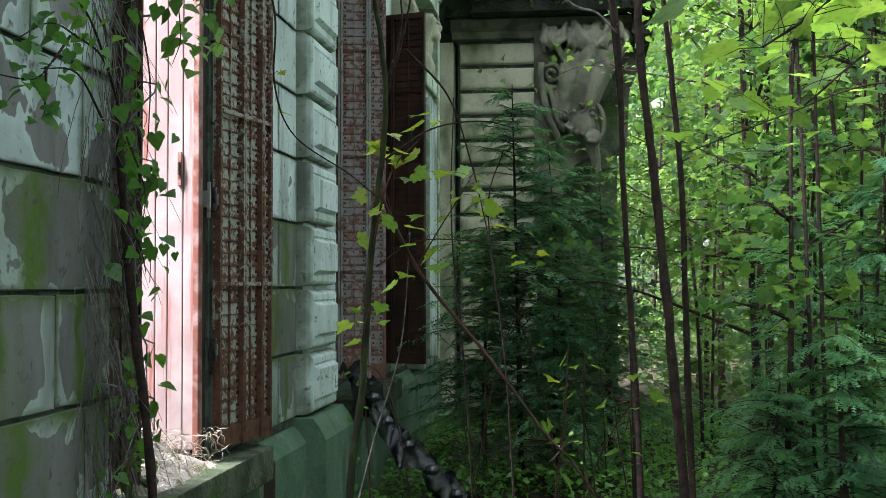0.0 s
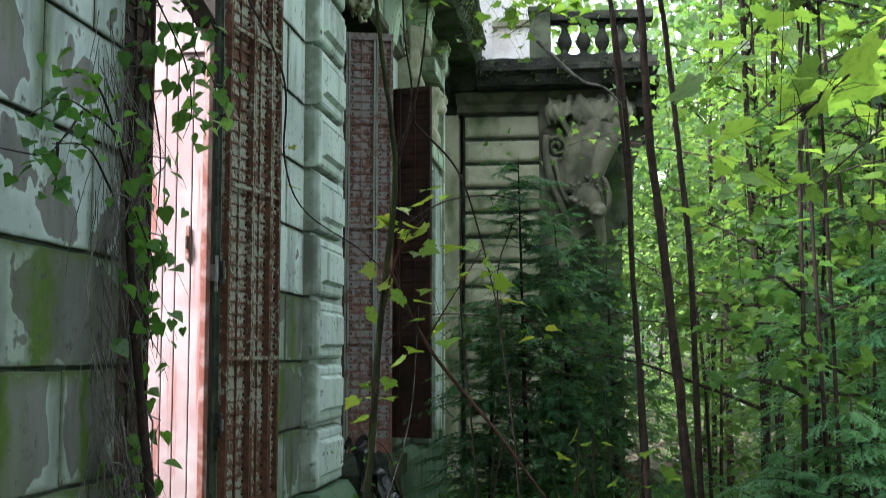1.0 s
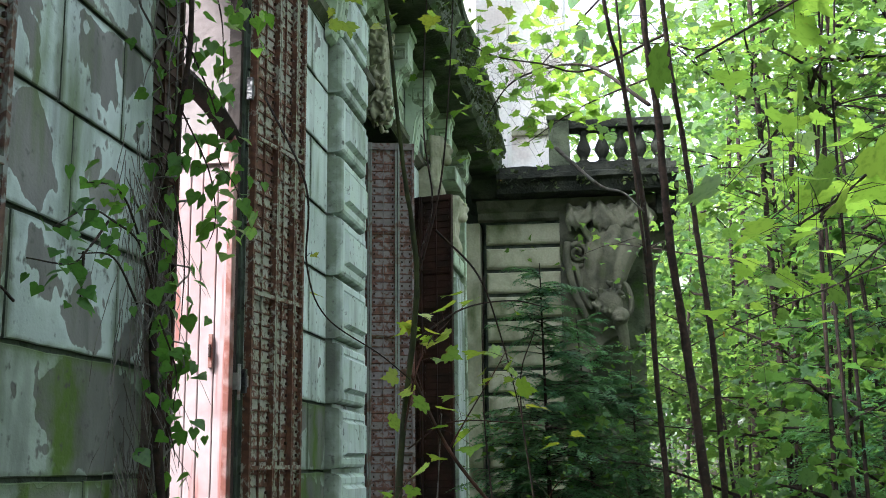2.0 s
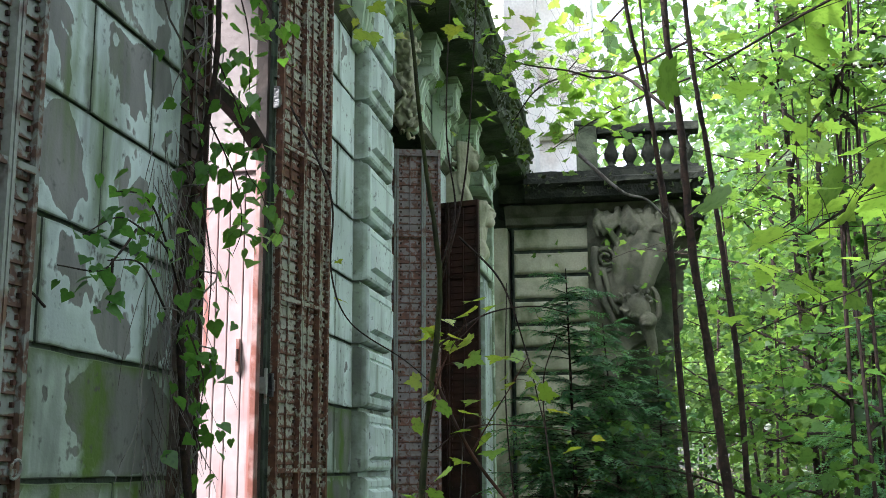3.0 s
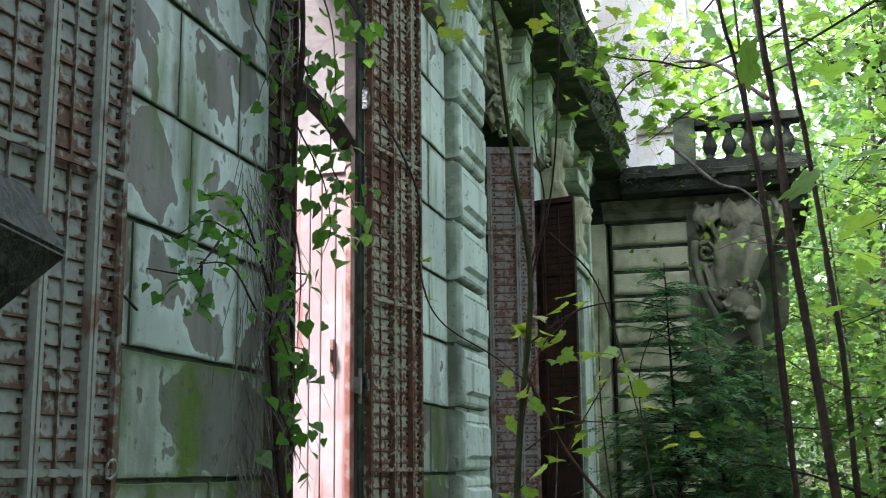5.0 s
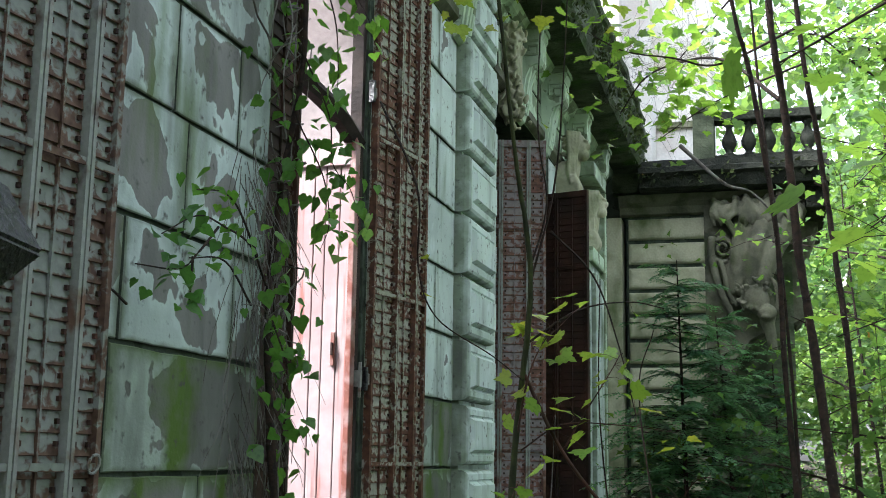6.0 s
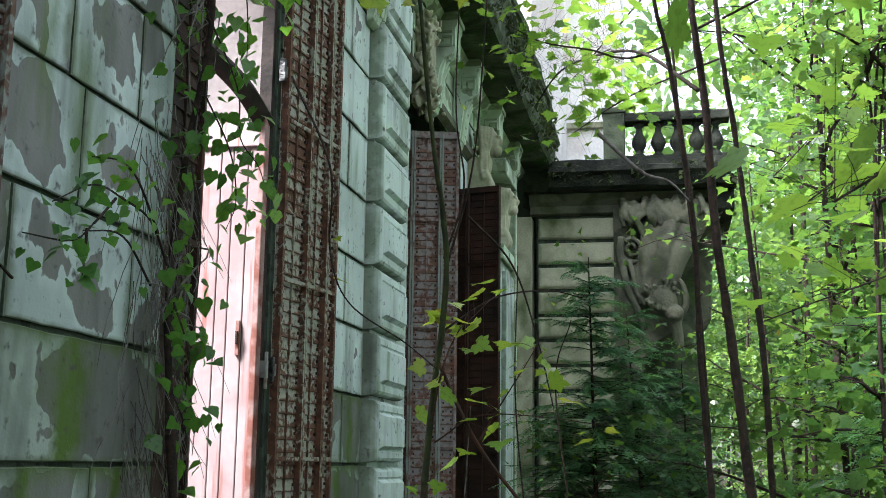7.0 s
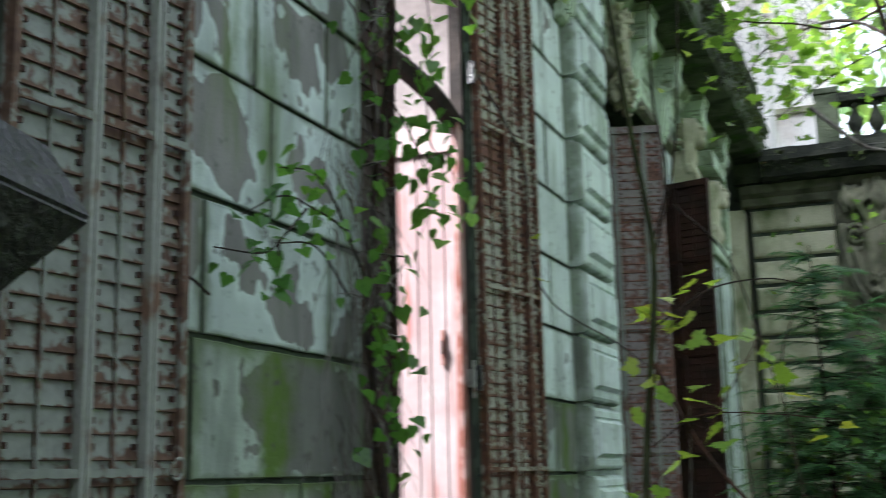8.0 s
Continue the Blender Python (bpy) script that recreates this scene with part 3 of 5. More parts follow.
leaf_d = build_shutter("dark brown iron shutter leaf standing straight out from the wall", (0.24, 0.27), 3.10, RUSTDARK, RUSTDARK)
leaf_d.matrix_basis = pose(-2.07, 8.44, 0.97, 0, 0, -16)
leaf_e = build_shutter("narrow half-closed iron shutter leaf overgrown with climber", (0.30,), 3.54, RUSTDARK, RUSTDARK)
leaf_e.matrix_basis = pose(-1.945, 2.44, 0.885, 0, 0, 90)


# ---- the open window ----
def build_casement():
    t = thing("casement_door", "faded pink wooden board leaf standing open inside the window", "door", at=(-2.2, 3.52, 0.86))
    x = -1.955
    for w in (0.055, 0.075, 0.06, 0.09, 0.08, 0.12, 0.12, 0.11):
        part("board", boxes((x - w + 0.005, x, 3.50, 3.535, 0.90, 3.27), bevel=0.004), PINK, t)
        x -= w
    part("stile", boxes((-1.953, -1.925, 3.485, 3.545, 0.88, 3.29), bevel=0.004), ORANGE, t, "edge strip with red lead paint")
    part("rail", boxes((x, -1.953, 3.488, 3.50, 3.13, 3.27), bevel=0.004), PINK, t)
    lp = part("latch_plate", boxes((-2.03, -2.012, 3.486, 3.50, 2.14, 2.30), bevel=0.002), ORANGE, t, "small rusty latch plate")
    part("latch_knob", boxes((-2.026, -2.016, 3.474, 3.486, 2.19, 2.25), bevel=0.002), RUSTDARK, lp)
    return t


build_casement()


def build_window_frame():
    t = thing("window_frame", "rotten timber frame, near black for the shadowed gap, with a sagging transom bar", "window frame", kind="structure", at=(-2.1, 3.0, 0.84))
    part("jamb", boxes((-1.99, -1.93, 3.56, 3.598, 0.84, 4.46)), OLDWOOD, t)
    part("jamb", boxes((-2.10, -2.0, 2.432, 2.49, 0.84, 4.46)), OLDWOOD, t)
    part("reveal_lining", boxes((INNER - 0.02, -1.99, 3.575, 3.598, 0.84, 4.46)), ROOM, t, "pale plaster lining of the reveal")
    hp = part("hinge_plate", boxes((-1.930, -1.888, 3.542, 3.556, 2.04, 2.12), bevel=0.003), RUSTBAR, t, "pale worn iron hinge plate")
    part("hinge_pin", boxes((-1.899, -1.885, 3.528, 3.542, 1.99, 2.16), bevel=0.003), RUSTBAR, hp)
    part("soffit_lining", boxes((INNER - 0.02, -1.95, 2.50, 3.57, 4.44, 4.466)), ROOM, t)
    bm = bmesh.new()
    tube(bm, spline([(-2.04, 2.49, 3.46), (-2.02, 2.9, 3.42), (-1.98, 3.3, 3.36), (-1.96, 3.57, 3.26)]), 0.04, 0.055, 6)
    part("transom", bm, OLDWOOD, t)
    return t


build_window_frame()


# ---- cornice of the main building ----
def key_spiral(bm, x, y, z, s):
    """A square spiral, raised on a face that looks along -y."""
    u = s / 5
    for a, b, c, d in ((0, 5, 4.4, 5), (0, 0.6, 0.6, 4.4), (0.6, 5, 0, 0.6), (4.4, 5, 0.6, 3.4), (1.8, 4.4, 2.8, 3.4), (1.8, 2.4, 1.6, 2.8)):
        box(bm, x + a * u, x + b * u, y - 0.015, y, z + c * u, z + d * u)


def build_cornice():
    t = thing("cornice", "heavy mossy stone cornice with scroll brackets along the facade", "cornice", kind="structure", at=(-1.9, 6, 5.1))
    top = [(-2.3, 5.62), (-1.36, 5.62), (-1.34, 5.52), (-1.40, 5.44), (-1.40, 5.24), (-1.44, 5.18), (-1.80, 5.17), (-1.84, 5.08), (-1.88, 5.04), (-2.3, 5.04)]
    part("crown_moulding", rough_profile_y(top, -6, 12.2, 0.12, 0.018), DARKSTONE, t)
    nr = np.random.default_rng(12)
    m = 3200
    p = np.stack([nr.normal(-1.37, 0.035, m), nr.uniform(1.5, 11.6, m), nr.normal(5.40, 0.13, m)], 1)
    p = p[np.sin(p[:, 1] * 3.1) + np.sin(p[:, 1] * 7.3) > -0.6]
    d = nr.normal(0, 0.35, p.shape) + np.array([0, 0, -1.0])
    tagged(link_mesh("moss_fringe", leaves_mesh("moss_fringe", p, d, nr.normal(0, 1, p.shape), nr.uniform(0.02, 0.06, len(p)), outline_far()), MOSSTUFT, t, "ragged dark moss hanging from the edge"), kind="stuff")
    part("architrave", profile_y([(-1.90, 4.46), (-1.85, 4.50), (-1.85, 4.56), (-1.88, 4.60), (-1.90, 4.62)], -6, 12.1), CARVED, t)
    gut = bmesh.new()
    tube(gut, [Vector((-1.36 + 0.015 * math.sin(i * 2.1), 3 + 0.35 * i, 5.64 + 0.01 * math.sin(i * 1.3))) for i in range(25)], 0.05, 0.05, 8, 0.12)
    part("gutter", gut, DARKSTONE, t, "blackened roof gutter")
    for y in (0.3, 2.2, 4.1, 5.1, 6.95, 8.05, 9.35, 10.75):
        p = [(-1.89, 5.17), (-1.66, 5.17), (-1.66, 5.06), (-1.675, 5.03), (-1.675, 4.86), (-1.70, 4.82), (-1.765, 4.79), (-1.80, 4.70), (-1.815, 4.58), (-1.83, 4.47),
             (-1.85, 4.40), (-1.89, 4.37)]
        b = profile_y(p, y, y + 0.24)
        key_spiral(b, -1.825, y, 4.88, 0.13)
        for k in range(3):
            f = y + 0.03 + 0.065 * k
            tube(b, spline([(-1.70, f + 0.02, 4.84), (-1.755, f + 0.02, 4.79), (-1.79, f + 0.02, 4.69), (-1.805, f + 0.02, 4.57), (-1.825, f + 0.02, 4.44)], 4), 0.024, 0.014, 6)
        box(b, -1.89, -1.645, y - 0.02, y + 0.26, 5.10, 5.14)
        part("scroll_bracket", b, HEADWORK, t)
    for a, b in ((-6, 5.2), (6.1, 12.1)):
        part("bed_moulding", rough_profile_y([(-1.90, 5.16), (-1.76, 5.16), (-1.79, 5.10), (-1.84, 5.07), (-1.86, 5.01), (-1.90, 5.0)], a, b, 0.15, 0.006), HEADWORK, t)
    return t


build_cornice()


R = random.Random(4)


def blob(bm, c, r, turn=(0, 0, 0), sub=3):
    bmesh.ops.create_icosphere(bm, subdivisions=sub, radius=1, matrix=Matrix.Translation(Vector(c)) @ Euler(turn).to_matrix().to_4x4() @ Matrix.Diagonal((*r, 1)))


def build_leaf_carving():
    """A crust of small curled leaves on a stone core."""
    t = thing("carved_keystone", "worn carved stone leafwork hanging beside the window head", "stone carving", "facade carvings", at=(-1.88, 6.7, 4.3))
    bm = boxes((-1.93, -1.80, 6.56, 6.84, 4.30, 5.0))
    for _ in range(170):
        z = R.uniform(4.24, 5.02)
        c = (R.uniform(-1.90, -1.755 + 0.03 * math.sin(z * 9)), R.uniform(6.51, 6.60) if R.random() < 0.7 else R.uniform(6.55, 6.86), z)
        blob(bm, c, (0.020 * R.uniform(0.6, 1.5), 0.016 * R.uniform(0.6, 1.3), 0.034 * R.uniform(0.5, 1.5)), (R.uniform(-0.7, 0.7), R.uniform(-0.9, 0.9), R.uniform(0, 3)), 2)
    return fuse(part("carving", bm, CREAM, t, smooth=True), 0.008, 1)


def build_stone_head(y, z, label):
    """A plain worn head on a tapering block, turned away from the wall."""
    t = thing("carved_herm", label, "stone carving", "facade carvings", at=(-1.8, y, z - 0.4))
    bm = boxes((-1.92, -1.72, y - 0.13, y + 0.13, z - 0.50, z - 0.16))
    blob(bm, (-1.72, y, z), (0.10, 0.105, 0.145))
    blob(bm, (-1.655, y, z - 0.08), (0.055, 0.06, 0.06))
    blob(bm, (-1.618, y, z - 0.005), (0.028, 0.02, 0.045), (0, 0.5, 0))
    blob(bm, (-1.635, y, z + 0.055), (0.03, 0.07, 0.018))
    blob(bm, (-1.76, y, z - 0.2), (0.07, 0.09, 0.13))
    for side in (-1, 1):
        for k in range(4):
            w = y + side * (0.085 + 0.018 * k)
            tube(bm, spline([(-1.70 - 0.03 * k, y + side * 0.03 * k, z + 0.15), (-1.69 - 0.03 * k, w, z + 0.06), (-1.71 - 0.02 * k, w + side * 0.02, z - 0.10), (-1.72 - 0.02 * k, w - side * 0.01, z - 0.24), (-1.75, w, z - 0.38)], 4), 0.024, 0.018, 6)
    for _ in range(46):
        a = R.uniform(0, math.pi)
        blob(bm, (-1.79 + R.uniform(-0.05, 0.07), y + 0.125 * math.cos(a), z - 0.06 + 0.20 * math.sin(a) - R.uniform(0, 0.08)), (0.026, 0.026, 0.038), (R.uniform(0, 3), 0, R.uniform(0, 3)), 2)
    for k in range(5):
        tube(bm, spline([(-1.74, y - 0.12 + 0.06 * k, z - 0.30), (-1.70, y - 0.11 + 0.055 * k, z - 0.42), (-1.78, y - 0.08 + 0.04 * k, z - 0.56)], 4), 0.035, 0.02, 6)
    return fuse(part("carving", bm, CREAM, t, smooth=True), 0.010, 2)


build_leaf_carving()
build_stone_head(9.0, 4.66, "worn carved stone head above the iron shutter")
build_stone_head(10.25, 4.36, "worn carved stone herm at the head of a pilaster")


def build_pilaster():
    t = thing("pilaster", "slim pale stone pilaster with mouldings near the inner corner", "pilaster", kind="structure", at=(-1.8, 10.3, 0))
    part("shaft", boxes((CORE, -1.74, 9.91, 10.69, 0.8, 3.7), bevel=0.012), STUCCO, t)
    part("shaft_field", boxes((-1.74, -1.69, 10.01, 10.59, 0.9, 3.6), bevel=0.015), STUCCO, t)
    part("bead", boxes((CORE, -1.68, 10.69, 10.78, 0.8, 4.6), bevel=0.02), HEADWORK, t)
    part("capital", boxes((CORE, -1.70, 9.87, 10.73, 3.7, 3.86), (CORE, -1.68, 9.85, 10.75, 4.6, 4.75), bevel=0.015), HEADWORK, t)
    return t


build_pilaster()


# ---- the side wing ----
def build_wing():
    w = tagged(part("wall_wing", boxes((-1.63, -0.64, 12.22, 14.5, 0, 4.92)), JOINT), "side wing of grimy cream rusticated stone", "wall", kind="structure")
    # Corner wall takes the dark joint colour; rear wall's shade is in its stone colour
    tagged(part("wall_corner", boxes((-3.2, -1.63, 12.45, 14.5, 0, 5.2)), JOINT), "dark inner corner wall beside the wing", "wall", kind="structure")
    tagged(part("wall_rear", boxes((-0.64, 0.30, 12.75, 14.5, 0.0, 4.92)), DARKSTONE), "rear wall of the wing, shade put into its dark colour", "wall", kind="structure")
    z = 4.91
    for i in range(16):
        h = 0.30
        z -= h
        lay(w, 0, z, 0.97, h, "rustic", 0, CREAM, -90).matrix_basis = pose(-1.63, 12.23, z, 0, 0, -90)
        if z < 0.3:
            break
    part("corner_strip", boxes((-1.86, -1.68, 12.10, 12.45, 0, 4.6), bevel=0.01), CREAM, w)
    return w


wing = build_wing()


def build_wing_cornice():
    t = thing("balcony_cornice", "mossy stone cornice of the balcony, shade put into its black colour", "cornice", kind="structure", at=(-0.4, 12, 4.9))
    p = [(14.4, 4.90), (12.16, 4.90), (12.08, 4.86), (11.78, 4.84), (11.70, 4.86), (11.66, 4.98), (11.60, 5.02), (11.60, 5.08), (11.72, 5.11), (11.90, 5.13), (11.92, 5.24), (14.4, 5.24)]
    bm = rough_profile_y(p, -1.42, 0.72, 0.10, 0.016)
    for v in bm.verts:
        v.co = (v.co.y, v.co.x, v.co.z)
    bmesh.ops.recalc_face_normals(bm, faces=bm.faces)
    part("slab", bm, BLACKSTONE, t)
    part("slab_end", boxes((-1.80, -1.425, 12.21, 14.4, 4.93, 5.235), bevel=0.01), DARKSTONE, t)
    nr = np.random.default_rng(14)
    q = np.stack([nr.uniform(-1.4, 0.7, 420), nr.normal(11.68, 0.03, 420), nr.normal(5.03, 0.05, 420)], 1)
    q = q[np.sin(q[:, 0] * 5.0) + np.sin(q[:, 0] * 13.0) > -0.3]
    d = nr.normal(0, 0.5, q.shape) + np.array([0, -0.2, -0.6])
    tagged(link_mesh("moss_fringe", leaves_mesh("moss_fringe", q, d, nr.normal(0, 1, q.shape), nr.uniform(0.03, 0.09, len(q)), outline_far()), MOSSTUFT, t, "ragged dark moss on the slab edge"), kind="stuff")
    part("bed_moulding", profile_x([(12.2, 4.84), (11.95, 4.84), (12.02, 4.76), (12.10, 4.72), (12.13, 4.64), (12.2, 4.62)], -1.70, 0.5), CARVED, t)
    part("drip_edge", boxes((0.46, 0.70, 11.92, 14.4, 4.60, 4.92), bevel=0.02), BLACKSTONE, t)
    return t


build_wing_cornice()


def build_console():
    t = thing("console", "great carved stone scroll console with a horned ram head", "stone console", at=(0, 12.3, 3.4))
    p = [(-0.64, 4.90), (0.46, 4.90), (0.52, 4.78), (0.50, 4.62), (0.40, 4.50), (0.26, 4.40), (0.20, 4.22), (0.16, 4.02), (0.08, 3.86), (0.10, 3.66),
         (0.16, 3.46), (0.12, 3.28), (0.02, 3.18), (-0.14, 3.10), (-0.30, 2.9), (-0.42, 2.4), (-0.64, 2.2)]
    bm = profile_y([(x - 0.06, z) for x, z in p], 12.10, 12.72)
    part("scroll_body", bm, CARVED, t)
    back = profile_y([(-0.64, 4.9), (0.62, 4.9), (0.62, 4.5), (0.46, 4.1), (0.43, 3.4), (0.30, 3.3), (0.12, 3.6), (-0.64, 3.2)], 12.76, 13.5)
    bmesh.ops.bevel(back, geom=back.edges[:], offset=0.04, segments=2, affect="EDGES")
    part("rear_scroll", back, CARVED, t)
    nk = bmesh.new()
    for line, r0, r1 in (([(0.30, 12.10, 4.66), (0.17, 12.00, 4.36), (0.03, 11.96, 4.05), (-0.08, 11.97, 3.70)], 0.20, 0.11), ([(0.06, 12.04, 4.62), (-0.06, 11.94, 4.32), (-0.15, 11.92, 4.0), (-0.20, 11.94, 3.66)], 0.17, 0.10),
                         ([(-0.22, 12.04, 4.52), (-0.27, 11.97, 4.28), (-0.31, 11.95, 4.0), (-0.31, 11.97, 3.62)], 0.13, 0.09), ([(-0.42, 12.06, 4.05), (-0.40, 12.0, 3.8), (-0.36, 12.0, 3.5)], 0.07, 0.06)):
        tube(nk, spline(line), r0, r1, 12)
    blob(nk, (-0.10, 11.93, 4.12), (0.16, 0.10, 0.15))
    fuse(part("neck", nk, CARVED, t, smooth=True), 0.016, 4)
    v = bmesh.new()
    tube(v, [Vector((-0.48 + (0.03 + 0.0065 * i) * math.cos(i * 0.55), 11.95 + 0.002 * i, 4.16 + (0.03 + 0.0065 * i) * math.sin(i * 0.55))) for i in range(22)], 0.020, 0.034, 8)
    tube(v, spline([(-0.60, 12.0, 4.30), (-0.62, 11.97, 4.10), (-0.58, 11.97, 3.88), (-0.52, 11.97, 3.64), (-0.42, 11.98, 3.42), (-0.36, 12.0, 3.2)], 5), 0.05, 0.035, 8)
    tube(v, spline([(-0.52, 11.98, 4.02), (-0.47, 11.96, 3.84), (-0.44, 11.96, 3.66), (-0.34, 11.96, 3.48)], 5), 0.035, 0.025, 8)
    part("volute", v, CARVED, t, smooth=True)
    lf = bmesh.new()
    for k in range(26):
        x = -0.60 + 0.036 * k + R.uniform(-0.03, 0.03)
        z = 4.70 - 0.10 * math.sin(k * 0.9) ** 2 + R.uniform(-0.05, 0.05)
        tube(lf, spline([(x, 11.98, z + 0.05), (x + R.uniform(-0.02, 0.06), 11.86, z - 0.04), (x + R.uniform(-0.03, 0.09), 11.84, z - 0.14), (x + R.uniform(0.0, 0.12), 11.90, z - R.uniform(0.18, 0.34))], 4),
             R.uniform(0.035, 0.065), 0.02, 7)
    fuse(part("leaf_carving", lf, CARVED, t, smooth=True), 0.013, 5)
    hd = bmesh.new()
    blob(hd, (-0.13, 11.90, 3.54), (0.15, 0.13, 0.19), (0, -0.5, 0))
    blob(hd, (-0.01, 11.86, 3.38), (0.11, 0.10, 0.10))
    blob(hd, (-0.02, 11.80, 3.33), (0.06, 0.05, 0.04))
    tube(hd, spline([(-0.02, 11.92, 3.32), (0.02, 11.94, 3.16), (0.05, 11.97, 2.96)], 5), 0.085, 0.05, 9)
    for _ in range(70):
        blob(hd, (R.uniform(-0.34, 0.04), R.uniform(11.80, 11.92), R.uniform(3.42, 3.78)), (0.030 * R.uniform(0.6, 1.6), 0.024, 0.022 * R.uniform(0.6, 1.6)), (0, R.uniform(0, 3), R.uniform(0, 1)), 2)
    head = fuse(part("ram_head", hd, CARVED, t, smooth=True), 0.013, 1)
    hn = bmesh.new()
    tube(hn, spline([(0.05, 11.90, 3.78), (0.09, 11.88, 3.72), (0.125, 11.88, 3.58), (0.11, 11.89, 3.44), (0.03, 11.90, 3.36)]), 0.018, 0.045, 8)
    part("horn", hn, CARVED, head, "curved pale stone horn", smooth=True)
    return t


build_console()


def build_balustrade():
    t = thing("balustrade", "weathered stone balustrade with turned balusters on the balcony", "balustrade", at=(0, 12.1, 5.24))
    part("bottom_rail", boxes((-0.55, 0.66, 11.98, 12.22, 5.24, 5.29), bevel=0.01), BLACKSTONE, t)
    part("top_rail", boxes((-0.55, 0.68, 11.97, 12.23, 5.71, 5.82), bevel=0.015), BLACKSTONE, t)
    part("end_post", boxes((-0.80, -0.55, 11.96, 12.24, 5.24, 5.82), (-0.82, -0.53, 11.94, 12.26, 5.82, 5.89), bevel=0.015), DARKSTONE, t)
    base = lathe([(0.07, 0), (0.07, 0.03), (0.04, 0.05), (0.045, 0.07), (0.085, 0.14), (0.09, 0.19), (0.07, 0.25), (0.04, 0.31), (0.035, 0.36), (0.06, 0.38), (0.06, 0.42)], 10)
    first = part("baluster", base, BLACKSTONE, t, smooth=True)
    first.matrix_basis = pose(-0.38, 12.1, 5.29)
    for i in range(1, 5):
        ob = new("baluster", first.data)
        ob.parent = t
        ob.matrix_parent_inverse = t.matrix_basis.inverted()
        ob.matrix_basis = pose(-0.38 + 0.225 * i, 12.1, 5.29)
    return t


build_balustrade()


def build_upper_storey():
    t = thing("wall_upper", "pale sunlit upper storey wall set back above the balcony", "wall", kind="structure", at=(-1.5, 14, 5.2))
    part("wall_face", boxes((-3.6, -0.62, 13.3, 14.4, 5.2, 9.2), bevel=0.01), PLASTER, t)
    part("string_course", boxes((-3.6, -0.56, 13.22, 13.3, 6.02, 6.10), (-3.6, -0.58, 13.25, 13.3, 5.24, 5.40), bevel=0.01), CREAM, t)
    part("corner_pier", boxes((-1.75, -1.35, 12.6, 13.3, 5.2, 9.2), bevel=0.01), PLASTER, t)
    return t


build_upper_storey()


# ---- trees ----
def branch_points(rng, base, direction, length, sag, steps=6):
    d = Vector(direction).normalized()
    out = [Vector(base)]
    for i in range(steps):
        d = (d + Vector((rng.uniform(-0.22, 0.22), rng.uniform(-0.22, 0.22), -sag / steps + rng.uniform(-0.1, 0.1)))).normalized()
        out.append(out[-1] + d * length / steps)
    return out


SAP = "slender young trees"


def build_tree(name, label, category, trunk, r0, r1, seed, boughs, leaf, outline, material, bark, low=0.35, reach=1.6, per=9, spread=0.22, group="", sag=0.3,
               rise=0.35, side=None):
    """A tapered trunk through the given points, limbs, and a crown of single leaves on twigs."""
    rng, nr = random.Random(seed), np.random.default_rng(seed)
    t = thing(name, label, category, group, at=trunk[0])
    line = spline(trunk, 9)
    line = [p + Vector((rng.gauss(0, 1), rng.gauss(0, 1), 0)) * r0 * 0.05 for p in line]
    bm = bmesh.new()
    tube(bm, line, r0, r1, 9, 0.07)
    if group == SAP:
        knots = random.Random(seed + 900)
        for k in range(3, len(line) - 2, 2):
            a = knots.uniform(0, 2 * math.pi)
            r = r0 + (r1 - r0) * k / len(line)
            blob(bm, line[k] + Vector((math.cos(a), math.sin(a), 0)) * r * 0.7, (r * 0.55, r * 0.55, r * 0.4), sub=1)
            if knots.random() < 0.4:
                tube(bm, [line[k], line[k] + Vector((math.cos(a), math.sin(a), 0.5)) * r * 4], 0.004, 0.002, 4)
    part("trunk", bm, bark, t, smooth=True)
    limbs, ends = bmesh.new(), []
    for i in range(boughs):
        u = low + (1 - low) * (i + rng.random()) / boughs
        p = line[min(int(u * (len(line) - 1)), len(line) - 1)]
        a = rng.uniform(0, 2 * math.pi) if side is None else rng.uniform(*side)
        ln = reach * rng.uniform(0.5, 1.15) * (1.15 - 0.6 * u)
        b = branch_points(rng, p, (math.cos(a), math.sin(a), rng.uniform(0.1, rise * 2)), ln, sag)
        tube(limbs, b, 0.012 + 0.18 * r0 * (1.2 - u), 0.003, 5)
        for k in range(2, len(b)):
            ends.append(b[k])
            for _ in range(2):
                tw = branch_points(rng, b[k], (rng.uniform(-1, 1), rng.uniform(-1, 1), rng.uniform(-0.3, 0.3)), ln * rng.uniform(0.15, 0.35), 0.3, 3)
                tube(limbs, tw, 0.004, 0.0015, 3)
                ends += [tw[2], tw[3]]
    if boughs:
        tagged(part("branchwork", limbs, bark, t), kind="stuff")
        me = leaves_mesh("crown", *leaf_cloud(nr, [tuple(e) for e in ends], per, spread, leaf), outline)
        tagged(link_mesh("crown", me, material, t), kind="stuff")
    return t


